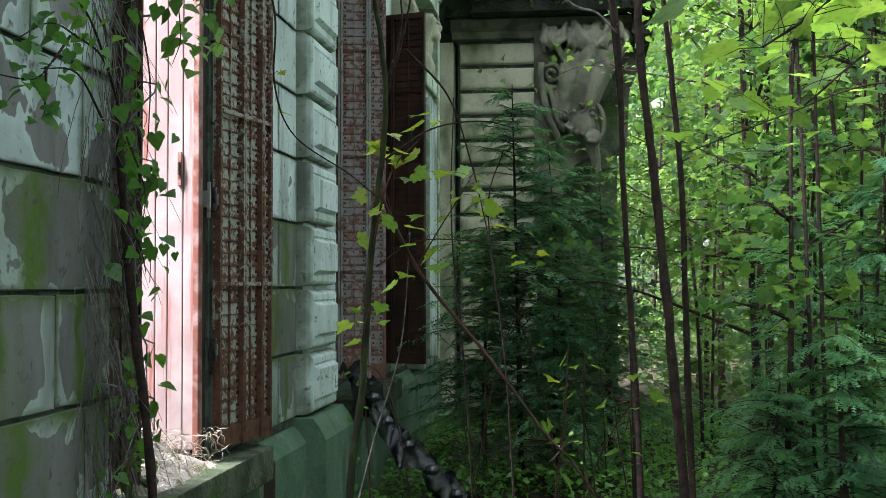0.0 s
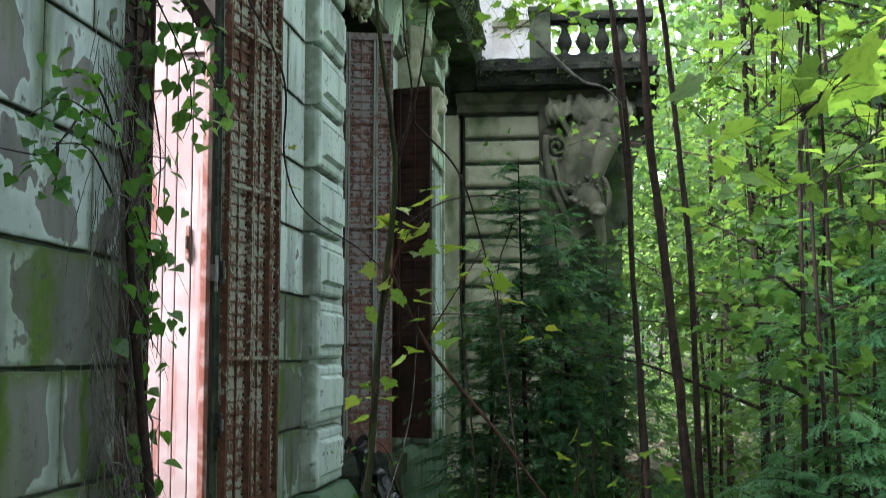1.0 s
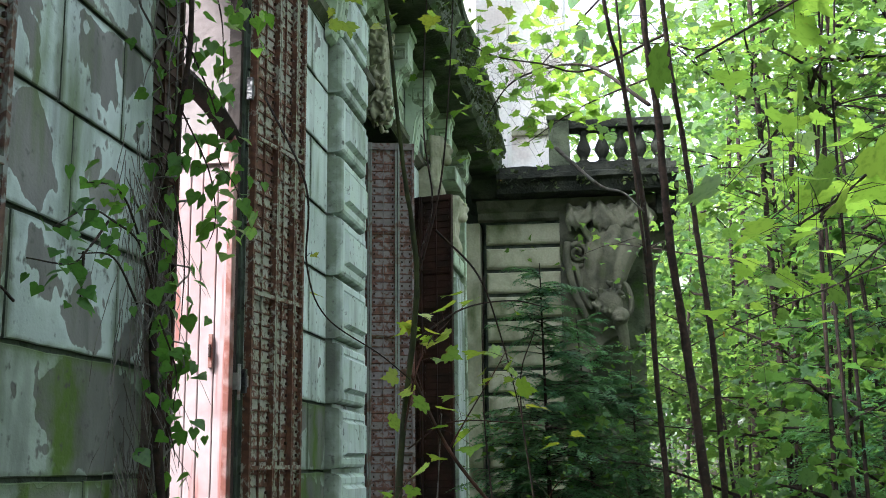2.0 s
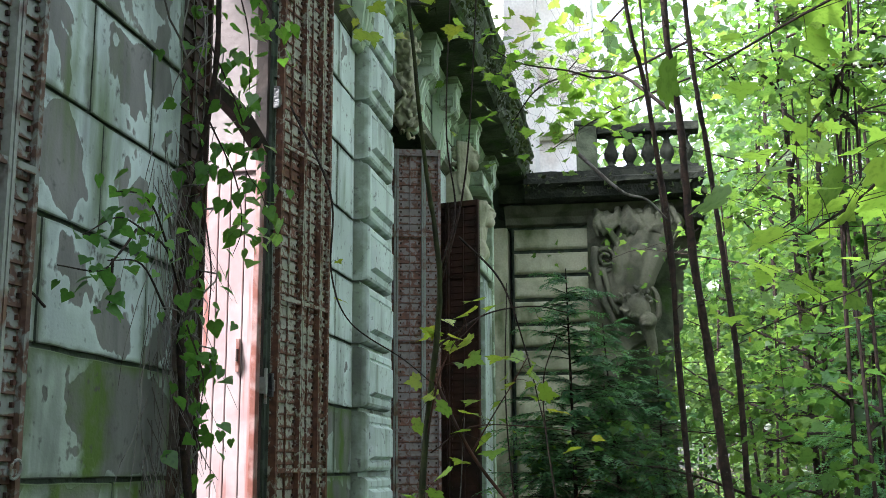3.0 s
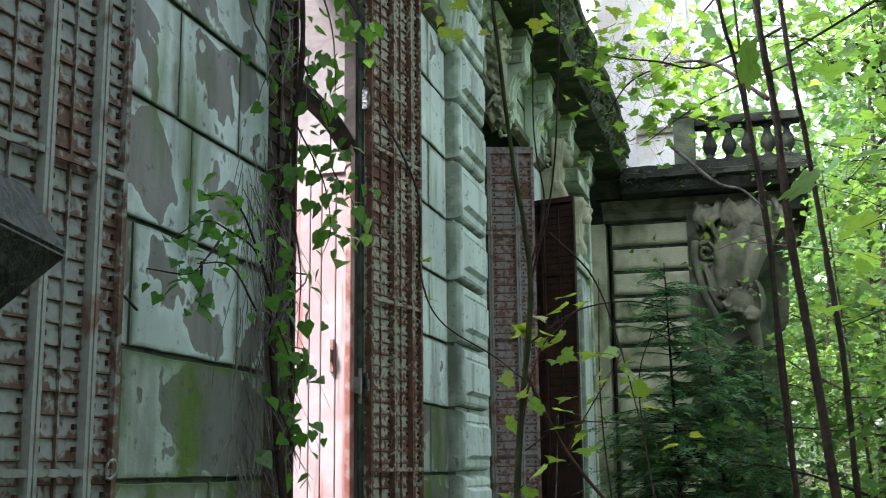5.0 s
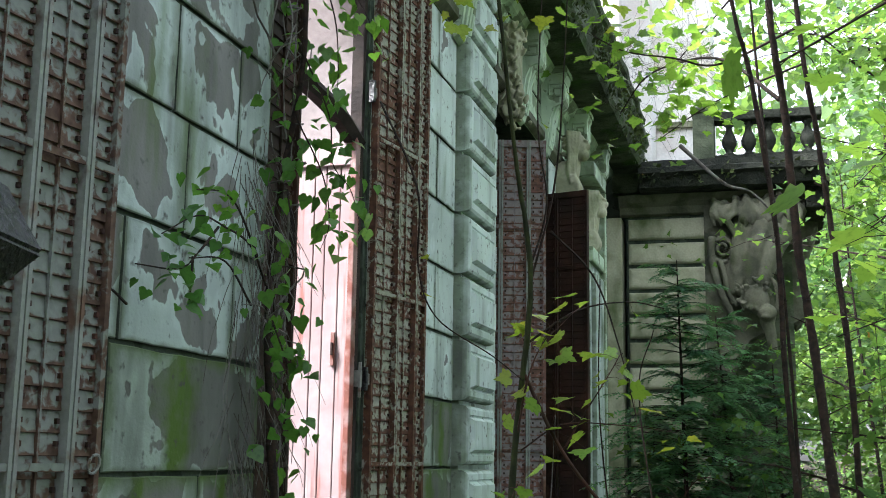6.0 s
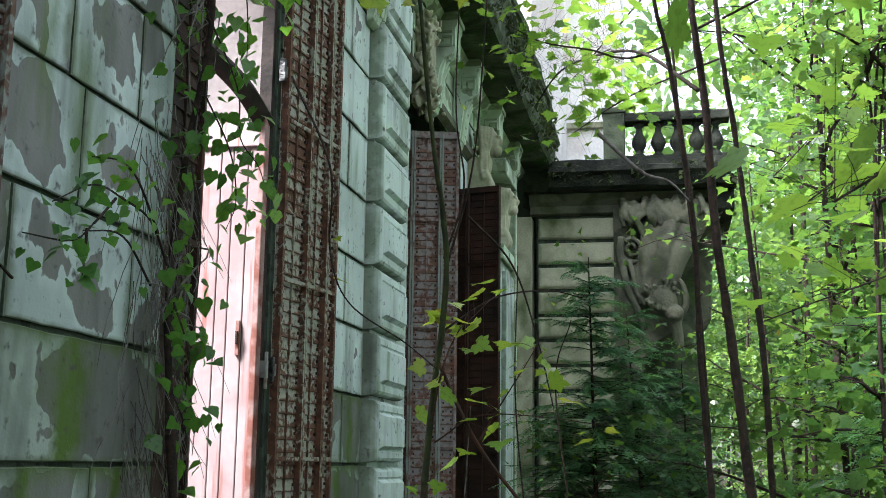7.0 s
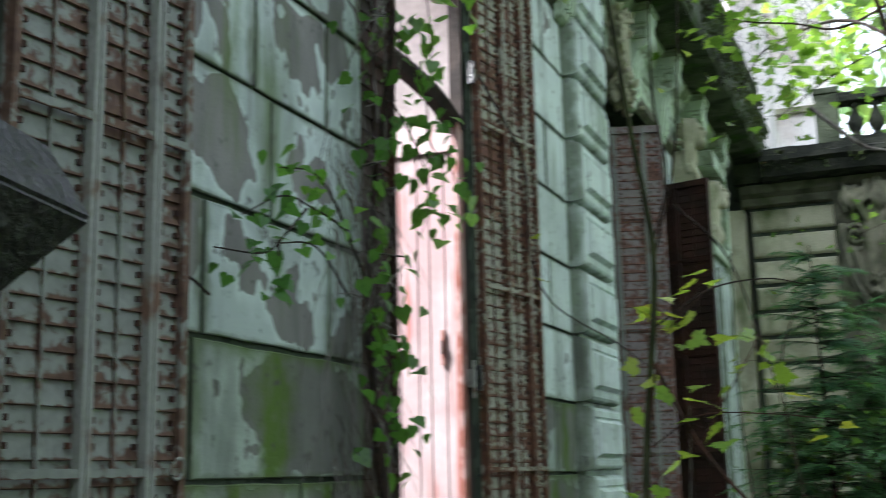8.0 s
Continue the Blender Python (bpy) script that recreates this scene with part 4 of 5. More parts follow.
def build_conifer(label, base, height, radius, seed, tiers=30, per_tier=9, low=0.1, r0=0.03, group="young conifers"):
    """A thin straight stem with drooping tiers of flat needle sprays."""
    rng, nr = random.Random(seed), np.random.default_rng(seed)
    t = thing("young_conifer", label, "conifer", group, at=base)
    b = Vector(base)
    lean = Vector((rng.uniform(-0.08, 0.08), rng.uniform(-0.08, 0.08), 1))
    bm = bmesh.new()
    tube(bm, [b + lean * height * i / 8 for i in range(9)], r0, 0.004, 7, 0.05)
    part("trunk", bm, BARK, t)
    limbs = bmesh.new()
    pl, dr, no, sz = [], [], [], []
    for i in range(tiers):
        u = min(0.98, low + (0.98 - low) * (i + rng.uniform(-0.8, 0.8)) / tiers)
        p = b + lean * height * max(0.05, u)
        for _ in range(rng.randint(3, per_tier)):
            a = rng.uniform(0, 2 * math.pi)
            ln = radius * (0.10 + 0.90 * max(0.0, 1 - u) ** 0.75) * rng.uniform(0.35, 1.25) + 0.05
            br = branch_points(rng, p + Vector((0, 0, rng.uniform(-0.1, 0.1))), (math.cos(a), math.sin(a), rng.uniform(0.0, 0.5)), ln, rng.uniform(0.3, 0.7), 6)
            tube(limbs, br, 0.005, 0.0015, 3)
            for k in range(1, len(br)):
                d = br[k] - br[k - 1]
                for sgn in (-1, 1, -1, 1, 0):
                    q = br[k - 1] + d * rng.random()
                    v = d.normalized() + Vector((-d.y, d.x, 0)).normalized() * sgn * rng.uniform(0.6, 1.1) + Vector((0, 0, rng.uniform(-0.35, 0.05)))
                    pl.append(q)
                    dr.append(v)
                    no.append((rng.gauss(0, 0.35), rng.gauss(0, 0.35), 1))
                    sz.append(rng.uniform(0.6, 1.3) * (0.07 + 0.06 * ln))
    tagged(part("branchwork", limbs, BARK, t), kind="stuff")
    me = leaves_mesh("needle_sprays", np.array(pl), np.array(dr), np.array(no), np.array(sz), outline_frond(4 if b.y > 5.8 else 6), 0.05)
    tagged(link_mesh("foliage", me, NEEDLE, t), kind="stuff")
    return t


build_tree("young_tree", "slender brown-barked young tree leaning before the balcony", "tree",
           [(0.40, 4.02, -0.05), (0.35, 4.0, 0.65), (0.28, 4.01, 1.5), (0.21, 3.99, 2.23), (0.15, 3.92, 2.75), (0.11, 3.78, 3.36), (0.05, 3.6, 3.9), (-0.02, 3.5, 5.6)],
           0.027, 0.015, 11, 5, 0.085, outline_maple(), MAPLE, BARK, low=0.92, reach=1.3, per=3, group=SAP)
build_tree("young_tree", "thin dark young tree with a bent stem", "tree",
           [(0.19, 4.5, -0.05), (0.15, 4.52, 0.9), (0.12, 4.53, 1.5), (0.08, 4.5, 2.2), (0.06, 4.41, 2.9), (-0.04, 4.22, 3.66), (-0.13, 4.05, 4.1), (-0.25, 3.9, 5.4)],
           0.019, 0.010, 12, 3, 0.08, outline_maple(), MAPLE, BARK, low=0.93, reach=1.2, per=3, group=SAP)
build_tree("young_tree", "slender young tree with mottled brown bark", "tree",
           [(0.50, 4.9, -0.05), (0.47, 4.95, 0.6), (0.45, 5.0, 1.5), (0.43, 4.98, 2.22), (0.37, 4.9, 2.86), (0.30, 4.77, 3.48), (0.22, 4.6, 4.06), (0.12, 4.5, 5.8)],
           0.022, 0.012, 13, 5, 0.085, outline_maple(), MAPLE, BARK, low=0.92, reach=1.4, per=3, group=SAP)
build_tree("young_tree", "thin forked young tree beside the others", "tree",
           [(0.2, 5.6, -0.05), (0.16, 5.6, 1.4), (0.11, 5.5, 2.6), (0.0, 5.3, 3.9), (-0.1, 5.1, 5.6)],
           0.013, 0.007, 14, 3, 0.08, outline_maple(), MAPLE, BARK, low=0.92, reach=1.0, per=3, group=SAP)
# the green-stemmed sapling before the facade
build_tree("sapling", "green-stemmed sapling with sparse yellow-green maple leaves", "sapling",
           [(-1.13, 3.05, -0.03), (-1.12, 3.07, 0.78), (-1.08, 3.13, 1.2), (-1.04, 3.16, 1.85), (-0.97, 3.1, 2.46), (-1.01, 2.96, 3.0), (-1.04, 2.75, 3.63), (-1.1, 2.6, 4.6)],
           0.020, 0.006, 15, 3, 0.07, outline_maple(), YELLOW, BARKGREEN, low=0.8, reach=0.4, per=1)


def spray(name, label, stem, r, seed, leaf, count, spread, material=YELLOW, bark=TWIG, outline=None, start=0.3, group=""):
    """A single thin stem with some leaves on stalks."""
    nr = np.random.default_rng(seed)
    t = thing(name, label, "twig", group, at=stem[0])
    line = spline(stem, 8)
    bm = bmesh.new()
    tube(bm, line, r, r * 0.4, 6)
    part("stem", bm, bark, t, smooth=True)
    bm = bmesh.new()
    k0 = int(start * (len(line) - 1))
    ends = []
    for i in range(count):
        p = line[int(nr.integers(k0, len(line)))]
        q = p + Vector(nr.normal(0, 1, 3)) * spread + Vector((0, 0, spread * 0.2))
        tube(bm, [p, (p + q) / 2 + Vector((0, 0, 0.01)), q], 0.0013, 0.0008, 3)
        ends.append(tuple(q))
    if count:
        tagged(part("stalkwork", bm, bark, t), kind="stuff")
        me = leaves_mesh("leaves", *leaf_cloud(nr, ends, 1, 0.004, leaf, 0.25), outline or outline_maple(), 0.14, 0.16)
        tagged(link_mesh("foliage", me, material, t), kind="stuff")
    return t


TW = "foreground twigs"
spray("leafy_twig", "thin twig with yellow-green maple leaves on the sapling", [(-1.04, 3.16, 1.80), (-0.98, 3.1, 2.05), (-0.92, 3.12, 2.2), (-0.86, 3.16, 2.27)], 0.005, 21, 0.085, 20, 0.10, group=TW)
spray("leafy_twig", "thin twig with a few yellow leaves low on the sapling", [(-1.08, 3.14, 1.35), (-1.06, 3.12, 1.52), (-1.03, 3.16, 1.62)], 0.004, 22, 0.08, 8, 0.06, group=TW)
spray("leafy_twig", "thin twig with broad leaves standing before the wing", [(-1.02, 3.15, 1.75), (-0.85, 3.2, 1.86), (-0.6, 3.23, 1.86), (-0.36, 3.24, 1.83)], 0.004, 23, 0.085, 13, 0.06, group=TW, start=0.25)
spray("leafy_twig", "thin twig with pale maple leaves", [(-0.85, 3.2, 1.75), (-0.76, 3.2, 1.9), (-0.66, 3.21, 2.06), (-0.6, 3.2, 2.16)], 0.004, 24, 0.08, 10, 0.06, group=TW, start=0.4)
spray("leafy_twig", "low leafy shoot with yellow-green maple leaves", [(-0.25, 3.3, 0.0), (-0.26, 3.25, 0.7), (-0.22, 3.24, 1.1), (-0.2, 3.24, 1.42)], 0.005, 25, 0.075, 12, 0.13, group=TW, start=0.6)
spray("leafy_twig", "low leafy shoot at the foot of the young trees", [(0.1, 3.4, 0.0), (0.07, 3.3, 0.6), (0.0, 3.24, 1.1), (0.02, 3.22, 1.2)], 0.005, 26, 0.07, 8, 0.12, group=TW, start=0.6)
spray("fallen_branch", "long bare red-brown branch arching down to the ground", [(-1.02, 3.15, 2.1), (-0.84, 3.2, 1.73), (-0.55, 3.22, 1.37), (-0.31, 3.21, 1.05), (-0.1, 3.17, 0.8), (0.35, 3.1, 0.02)], 0.009, 27, 0.05, 0, 0.05, group=TW)
spray("bare_shoot", "grey dead shoot leaning on the sapling", [(-1.3, 3.3, 0.0), (-1.08, 3.3, 0.9), (-0.93, 3.25, 1.4), (-0.88, 3.2, 1.9)], 0.005, 28, 0.05, 0, 0.05, bark=GREYWOOD, group=TW)
spray("bare_shoot", "dead white twig hanging before the balcony", [(-0.4, 4.1, 3.3), (-0.19, 4.08, 3.09), (-0.06, 4.09, 3.04), (0.04, 4.11, 2.94)], 0.011, 29, 0.05, 0, 0.05, bark=GREYWOOD, group=TW)
spray("bare_shoot", "thin dark climber stem looping from the wall to the sapling", [(-1.55, 2.75, 3.2), (-1.32, 2.56, 2.77), (-1.33, 2.63, 2.46), (-1.26, 2.67, 2.26), (-1.09, 2.9, 2.13), (-1.0, 3.1, 2.04)], 0.005, 30, 0.05, 2, 0.05, bark=BARK, group=TW)

for stem in ([(-0.97, 3.1, 2.46), (-0.86, 3.05, 2.85), (-0.80, 2.95, 3.3), (-0.74, 2.85, 4.2)], [(-0.98, 3.1, 2.5), (-0.90, 3.1, 2.8), (-0.93, 3.05, 3.2), (-0.88, 3.0, 4.2)],
             [(-0.90, 3.2, 2.7), (-0.72, 3.25, 2.5), (-0.62, 3.3, 2.2), (-0.55, 3.3, 1.9)], [(-1.0, 3.15, 2.2), (-0.8, 3.3, 2.36), (-0.6, 3.5, 2.42), (-0.45, 3.6, 2.4)],
             [(-0.62, 3.6, 0.0), (-0.66, 3.5, 1.1), (-0.72, 3.4, 1.9), (-0.70, 3.3, 2.5)], [(-0.45, 3.9, 0.0), (-0.5, 3.8, 1.2), (-0.58, 3.7, 2.0), (-0.5, 3.6, 2.3)]):
    spray("bare_shoot", "thin dark bare shoot rising beside the sapling", stem, 0.0055, 31, 0.06, 1, 0.06, YELLOW, BARK, group=TW)


def build_brambles():
    rng = random.Random(66)
    for k in range(12):
        x, y = rng.uniform(-1.3, 0.3), rng.uniform(4.0, 7.4)
        a = rng.uniform(-0.6, 0.6)
        h = rng.uniform(0.7, 1.7)
        spray("bare_shoot", "thin green-brown shoot with small leaves on the woodland floor", [(x, y, 0.0), (x + a * 0.3, y, h * 0.6), (x + a * 0.8, y - 0.1, h), (x + a * 1.6, y - 0.15, h * 0.9)],
              0.006, 500 + k, 0.04, 8, 0.07, HERB, BARKGREEN if k % 2 else TWIG, outline_oval(), 0.3, TW)


build_brambles()

# young conifers before the wing and along the path
CON = [(-0.66, 8.2, 3.4, 1.2, 41), (-1.05, 8.9, 2.2, 0.7, 42), (-0.22, 8.5, 3.0, 1.1, 43), (0.12, 8.9, 2.6, 0.9, 45), (-0.35, 7.6, 1.5, 0.6, 44),
       (0.95, 4.6, 2.5, 0.65, 46), (1.35, 4.0, 2.3, 0.7, 47), (1.7, 5.2, 2.9, 0.8, 48), (2.3, 4.6, 2.7, 0.8, 50), (1.5, 6.9, 2.7, 0.8, 51),
       (2.3, 7.2, 3.0, 0.9, 52), (3.2, 8.5, 3.2, 0.9, 53), (0.65, 3.6, 1.2, 0.45, 54), (2.6, 6.0, 3.2, 0.9, 74), (1.15, 5.6, 2.2, 0.7, 75), (1.0, 3.4, 1.5, 0.55, 76), (1.8, 4.4, 1.9, 0.7, 77)]
for x, y, h, r, s in CON:
    build_conifer("dark green young conifer with drooping flat sprays", (x, y, ground_height(x, y) - 0.03), h, r, s, low=0.2, per_tier=10 if x < 0.5 else 5, tiers=32 if x < 0.5 else 21)


# thin bare stems among the conifers
def build_stems():
    rng = random.Random(55)
    for k in range(34):
        x, y = rng.uniform(0.7, 3.6), rng.uniform(4.2, 10.5)
        x *= 0.35 + y / 12
        h = rng.uniform(3.2, 6.0)
        z = ground_height(x, y) - 0.05
        lx = rng.uniform(-0.3, 0.25)
        build_tree("thin_tree", "thin dark bare-stemmed young tree with few leaves", "tree", [(x, y, z), (x + lx * 0.2, y, z + h * 0.35), (x + lx * 0.7, y + 0.1, z + h * 0.7), (x + lx, y, z + h)],
                   rng.uniform(0.012, 0.022), 0.006, 400 + k, 5, 0.09, outline_maple(), MAPLE, BARK, low=0.3, reach=0.9, per=1, spread=0.12, group="thin young trees")

    for k in range(12):
        y = rng.uniform(3.4, 6.2)
        x = (y + 1.75) * rng.uniform(0.13, 0.27)
        h = rng.uniform(2.8, 4.6)
        z = ground_height(x, y) - 0.05
        lx = rng.uniform(-0.35, 0.3)
        build_tree("thin_tree", "thin dark bare-stemmed young tree with few leaves", "tree", [(x, y, z), (x + lx * 0.3, y, z + h * 0.35), (x + lx * 0.5, y + 0.1, z + h * 0.7), (x + lx, y, z + h)],
                   rng.uniform(0.008, 0.014), 0.004, 450 + k, 4, 0.07, outline_maple(), MAPLE, BARK, low=0.35, reach=0.6, per=1, spread=0.1, group="thin young trees")


build_stems()


# the wood behind
def build_wood():
    rng = random.Random(77)
    k = 0
    while k < 46:
        y = rng.uniform(7.5, 38)
        x = rng.uniform(0.8, 3.0 + 0.42 * y)
        if y < 15 and x < 1.1:
            continue
        h = rng.uniform(5.5, 9.5)
        z = ground_height(x, y) - 0.05
        lx, ly = rng.uniform(-0.5, 0.5), rng.uniform(-0.4, 0.4)
        trunk = [(x, y, z), (x + lx * 0.3, y + ly * 0.3, z + h * 0.33), (x + lx * 0.5, y + ly * 0.6, z + h * 0.66), (x + lx, y + ly, z + h)]
        far = y > 16
        build_tree("woodland_tree", "young woodland tree with bright green summer leaves", "tree", trunk, rng.uniform(0.022, 0.048), 0.012, 200 + k, 12 if far else 15,
                   0.14 if far else 0.075, outline_far() if far else outline_lobed(), FAR if far else MAPLE, BARK, low=0.22, reach=2.3, per=6 if far else 7, spread=0.3, group="woodland trees")
        k += 1


build_wood()


def build_shade_wood_behind():
    """Unseen trees added beside and behind the path, to shade the facade."""
    rng = random.Random(78)
    for k in range(18):
        y = -9.5 + 0.68 * k + rng.uniform(-0.3, 0.3)
        x = rng.uniform(3.0, 6.0) if y > -4 else rng.uniform(-0.6, 5.0)
        h = rng.uniform(5.0, 8.5)
        z = ground_height(x, y) - 0.05
        build_tree("woodland_tree", "young woodland tree with bright green summer leaves", "tree", [(x, y, z), (x + 0.1, y, z + h * 0.5), (x + rng.uniform(-0.4, 0.4), y, z + h)],
                   rng.uniform(0.03, 0.06), 0.015, 300 + k, 12, 0.24, outline_far(), FAR, BARK, low=0.12, reach=1.9, per=4, spread=0.32, group="woodland trees")


build_shade_wood_behind()


def build_far_wood():
    """The closed green distance: leaf masses of the wood beyond the single trees."""
    nr = np.random.default_rng(5)
    n = 75000
    y = nr.uniform(24, 60, n)
    x = nr.uniform(-8, 44, n)
    z = nr.uniform(0.2, 1.0, n) ** 0.8 * (8 + 9 * nr.random(n))
    clump = np.sin(x * 0.9 + 2 * np.sin(y * 0.6)) + np.sin(z * 1.1 + x * 0.4) + np.sin(y * 0.8 + z * 0.7)
    keep = clump > -0.8
    p = np.stack([x, y, z], 1)[keep]
    m = len(p)
    d = nr.normal(0, 1, (m, 3))
    d[:, 2] = -np.abs(d[:, 2])
    me = leaves_mesh("far_wood", p, d, nr.normal(0, 0.6, (m, 3)) + np.array([0, -0.4, 1]), nr.uniform(0.25, 0.6, m), outline_far())
    return tagged(link_mesh("far_wood", me, FAR), "distant wall of bright green woodland foliage", "woodland", kind="stuff")


build_far_wood()


def build_undergrowth():
    """Bushes and seedlings filling the wood between the trunks."""
    nr = np.random.default_rng(17)
    m = 260
    y = nr.uniform(9.5, 30, m)
    x = 0.9 + nr.random(m) * (1.5 + 0.42 * y)
    h = nr.uniform(0.5, 2.6, m)
    z = np.array([ground_height(a, b) for a, b in zip(x, y)])
    per = 130
    c = np.repeat(np.stack([x, y, z], 1), per, axis=0)
    hh = np.repeat(h, per)
    n = len(c)
    u = nr.random(n) ** 0.8
    w = np.repeat(nr.uniform(0.3, 0.8, m), per) * (0.4 + np.sin(np.pi * np.minimum(1.0, u)) * 0.8)
    p = c + np.stack([nr.normal(0, 0.5, n) * w, nr.normal(0, 0.5, n) * w, u * hh + 0.03], 1)
    d = nr.normal(0, 1, (n, 3))
    d[:, 2] *= 0.35
    me = leaves_mesh("undergrowth", p, d, nr.normal(0, 0.45, (n, 3)) + np.array([0, 0, 1.0]), nr.uniform(0.06, 0.13, n), outline_far())
    return tagged(link_mesh("undergrowth", me, FAR), "bright green bushes and seedlings between the trunks", "undergrowth", kind="stuff")


build_undergrowth()


def build_herbs():
    nr = np.random.default_rng(8)
    n = 46000
    x = nr.uniform(-1.75, 5, n)
    y = nr.uniform(1.5, 13, n)
    keep = (np.sin(x * 2.1 + 1.3 * np.sin(y * 1.7)) + np.sin(y * 1.9 + x)) > -0.7 + 0.5 * (x > 1.0)
    x, y = x[keep], y[keep]
    z = np.array([ground_height(a, b) for a, b in zip(x, y)]) + nr.uniform(0.02, 0.26, len(x))
    p = np.stack([x, y, z], 1)
    d = nr.normal(0, 1, p.shape)
    d[:, 2] *= 0.3
    me = leaves_mesh("ground_plants", p, d, nr.normal(0, 0.4, p.shape) + np.array([0, 0, 1.0]), nr.uniform(0.03, 0.075, len(p)), outline_oval())
    return tagged(link_mesh("ground_plants", me, HERB), "low green herbs covering the woodland floor", "plants", kind="stuff")


build_herbs()


# ---- climber on the window jamb ----
def build_climber():
    rng, nr = random.Random(31), np.random.default_rng(31)
    t = thing("climber", "woody climber with glossy green leaves overgrowing the window jamb", "climbing plant", at=(-1.66, 2.2, 0))
    bm = bmesh.new()
    tube(bm, spline([(-1.60, 2.18, -0.02), (-1.65, 2.2, 0.92), (-1.73, 2.24, 1.48), (-1.77, 2.25, 1.80), (-1.83, 2.32, 2.2), (-1.86, 2.40, 2.5), (-1.80, 2.36, 2.86), (-1.72, 2.3, 3.2), (-1.70, 2.25, 3.6), (-1.78, 2.3, 4.6)]),
         0.019, 0.010, 8, 0.12)
    part("main_stem", bm, BARK, t, "dark twisting main stem", smooth=True)
    side = bmesh.new()
    ends = []
    for i in range(95):
        z = rng.uniform(0.6, 4.3)
        p = Vector((-1.86 + rng.uniform(-0.02, 0.08), 2.42 + rng.uniform(-0.16, 0.26), z))
        q = branch_points(rng, p, (rng.uniform(-0.2, 0.5), rng.uniform(-0.7, 0.15), rng.uniform(-1.0, 0.8)), rng.uniform(0.2, 0.6), 0.5, 7)
        for a in q:
            a.x = max(a.x, -1.875 if a.y < 2.43 else -1.90)
            a.y = min(a.y, 2.50)
            a.x = min(a.x, -1.72 if a.y < 2.4 else -1.84)
        tube(side, q, rng.uniform(0.003, 0.007), 0.0015, 4)
        ends += [tuple(a) for a in q[2:] if rng.random() < 0.4]
    for i in range(280):
        z = rng.uniform(0.5, 3.0)
        p = Vector((-1.87, 2.36 + rng.uniform(-0.26, 0.14), z))
        q = branch_points(rng, p, (rng.uniform(0.0, 0.3), rng.uniform(-0.5, 0.5), -1), rng.uniform(0.2, 0.6), 0.2, 6)
        for a in q:
            a.x = max(a.x, -1.876)
        tube(side, q, 0.002, 0.001, 3)
    tagged(part("runner_tangle", side, GREYWOOD, t, "tangle of thin grey runners"), kind="stuff")
    me = leaves_mesh("leaves", *leaf_cloud(nr, ends, 1, 0.03, 0.055, 1.4, 0.8), outline_ivy())
    tagged(link_mesh("foliage", me, IVY, t), kind="stuff")
    # the hanging curtain of leaves before the bright opening
    hang = bmesh.new()
    tips = []
    for stem, dense in (([(-1.74, 2.26, 4.3), (-1.66, 2.3, 3.9), (-1.62, 2.45, 3.66), (-1.62, 2.7, 3.60), (-1.63, 2.92, 3.54)], 2), ([(-1.72, 2.25, 3.8), (-1.65, 2.42, 3.5), (-1.65, 2.50, 3.3), (-1.66, 2.52, 3.1)], 2),
                        ([(-1.72, 2.25, 3.3), (-1.65, 2.42, 3.05), (-1.64, 2.45, 2.86), (-1.64, 2.66, 2.80), (-1.65, 2.80, 2.70)], 2), ([(-1.72, 2.25, 3.0), (-1.66, 2.40, 2.8), (-1.65, 2.46, 2.62), (-1.66, 2.40, 2.50)], 2),
                        ([(-1.72, 2.20, 2.7), (-1.68, 2.22, 2.44), (-1.68, 2.22, 2.26), (-1.68, 2.20, 2.12)], 1), ([(-1.74, 2.16, 2.2), (-1.68, 2.18, 2.02), (-1.67, 2.14, 1.88)], 1),
                        ([(-1.74, 2.18, 1.9), (-1.70, 2.20, 1.8), (-1.68, 2.20, 1.72)], 1)):
        q = spline(stem, 6)
        tube(hang, q, 0.004, 0.0015, 4)
        for a in q[2:]:
            tips += [tuple(a)] * dense
    tagged(part("hanging_shoot", hang, BARK, t), kind="stuff")
    me = leaves_mesh("leaves", *leaf_cloud(nr, tips, 1, 0.045, 0.054, 1.5, 1.2), outline_ivy())
    tagged(link_mesh("foliage", me, IVY, t, "larger bright green leaves hanging in the opening"), kind="stuff")
    br = bmesh.new()
    tips = []
    for stem in ([(-1.80, 2.22, 2.34), (-1.74, 1.95, 2.44), (-1.72, 1.70, 2.46), (-1.72, 1.52, 2.46), (-1.72, 1.30, 2.36)], [(-1.76, 2.05, 2.42), (-1.72, 1.8, 2.54), (-1.72, 1.67, 2.57), (-1.72, 1.50, 2.54)],
                 [(-1.72, 1.66, 2.45), (-1.70, 1.5, 2.34), (-1.71, 1.40, 2.27), (-1.73, 1.18, 2.25)], [(-1.71, 1.48, 2.32), (-1.70, 1.46, 2.24), (-1.71, 1.47, 2.17)], [(-1.80, 2.1, 2.25), (-1.76, 1.8, 2.36), (-1.76, 1.55, 2.33)],
                 [(-1.86, 1.36, 2.16), (-1.84, 1.2, 2.19), (-1.85, 0.99, 2.14)]):
        q = spline(stem, 6)
        tube(br, q, 0.005, 0.002, 5)
        tips += [tuple(a) for a in q[6:]] if stem[0][0] > -1.85 else []
    tagged(part("side_branch", br, BARK, t), kind="stuff")
    me = leaves_mesh("leaves", *leaf_cloud(nr, tips, 1, 0.04, 0.05, 0.7, 0.8), outline_ivy())
    tagged(link_mesh("foliage", me, IVY, t), kind="stuff")
    return t


build_climber()


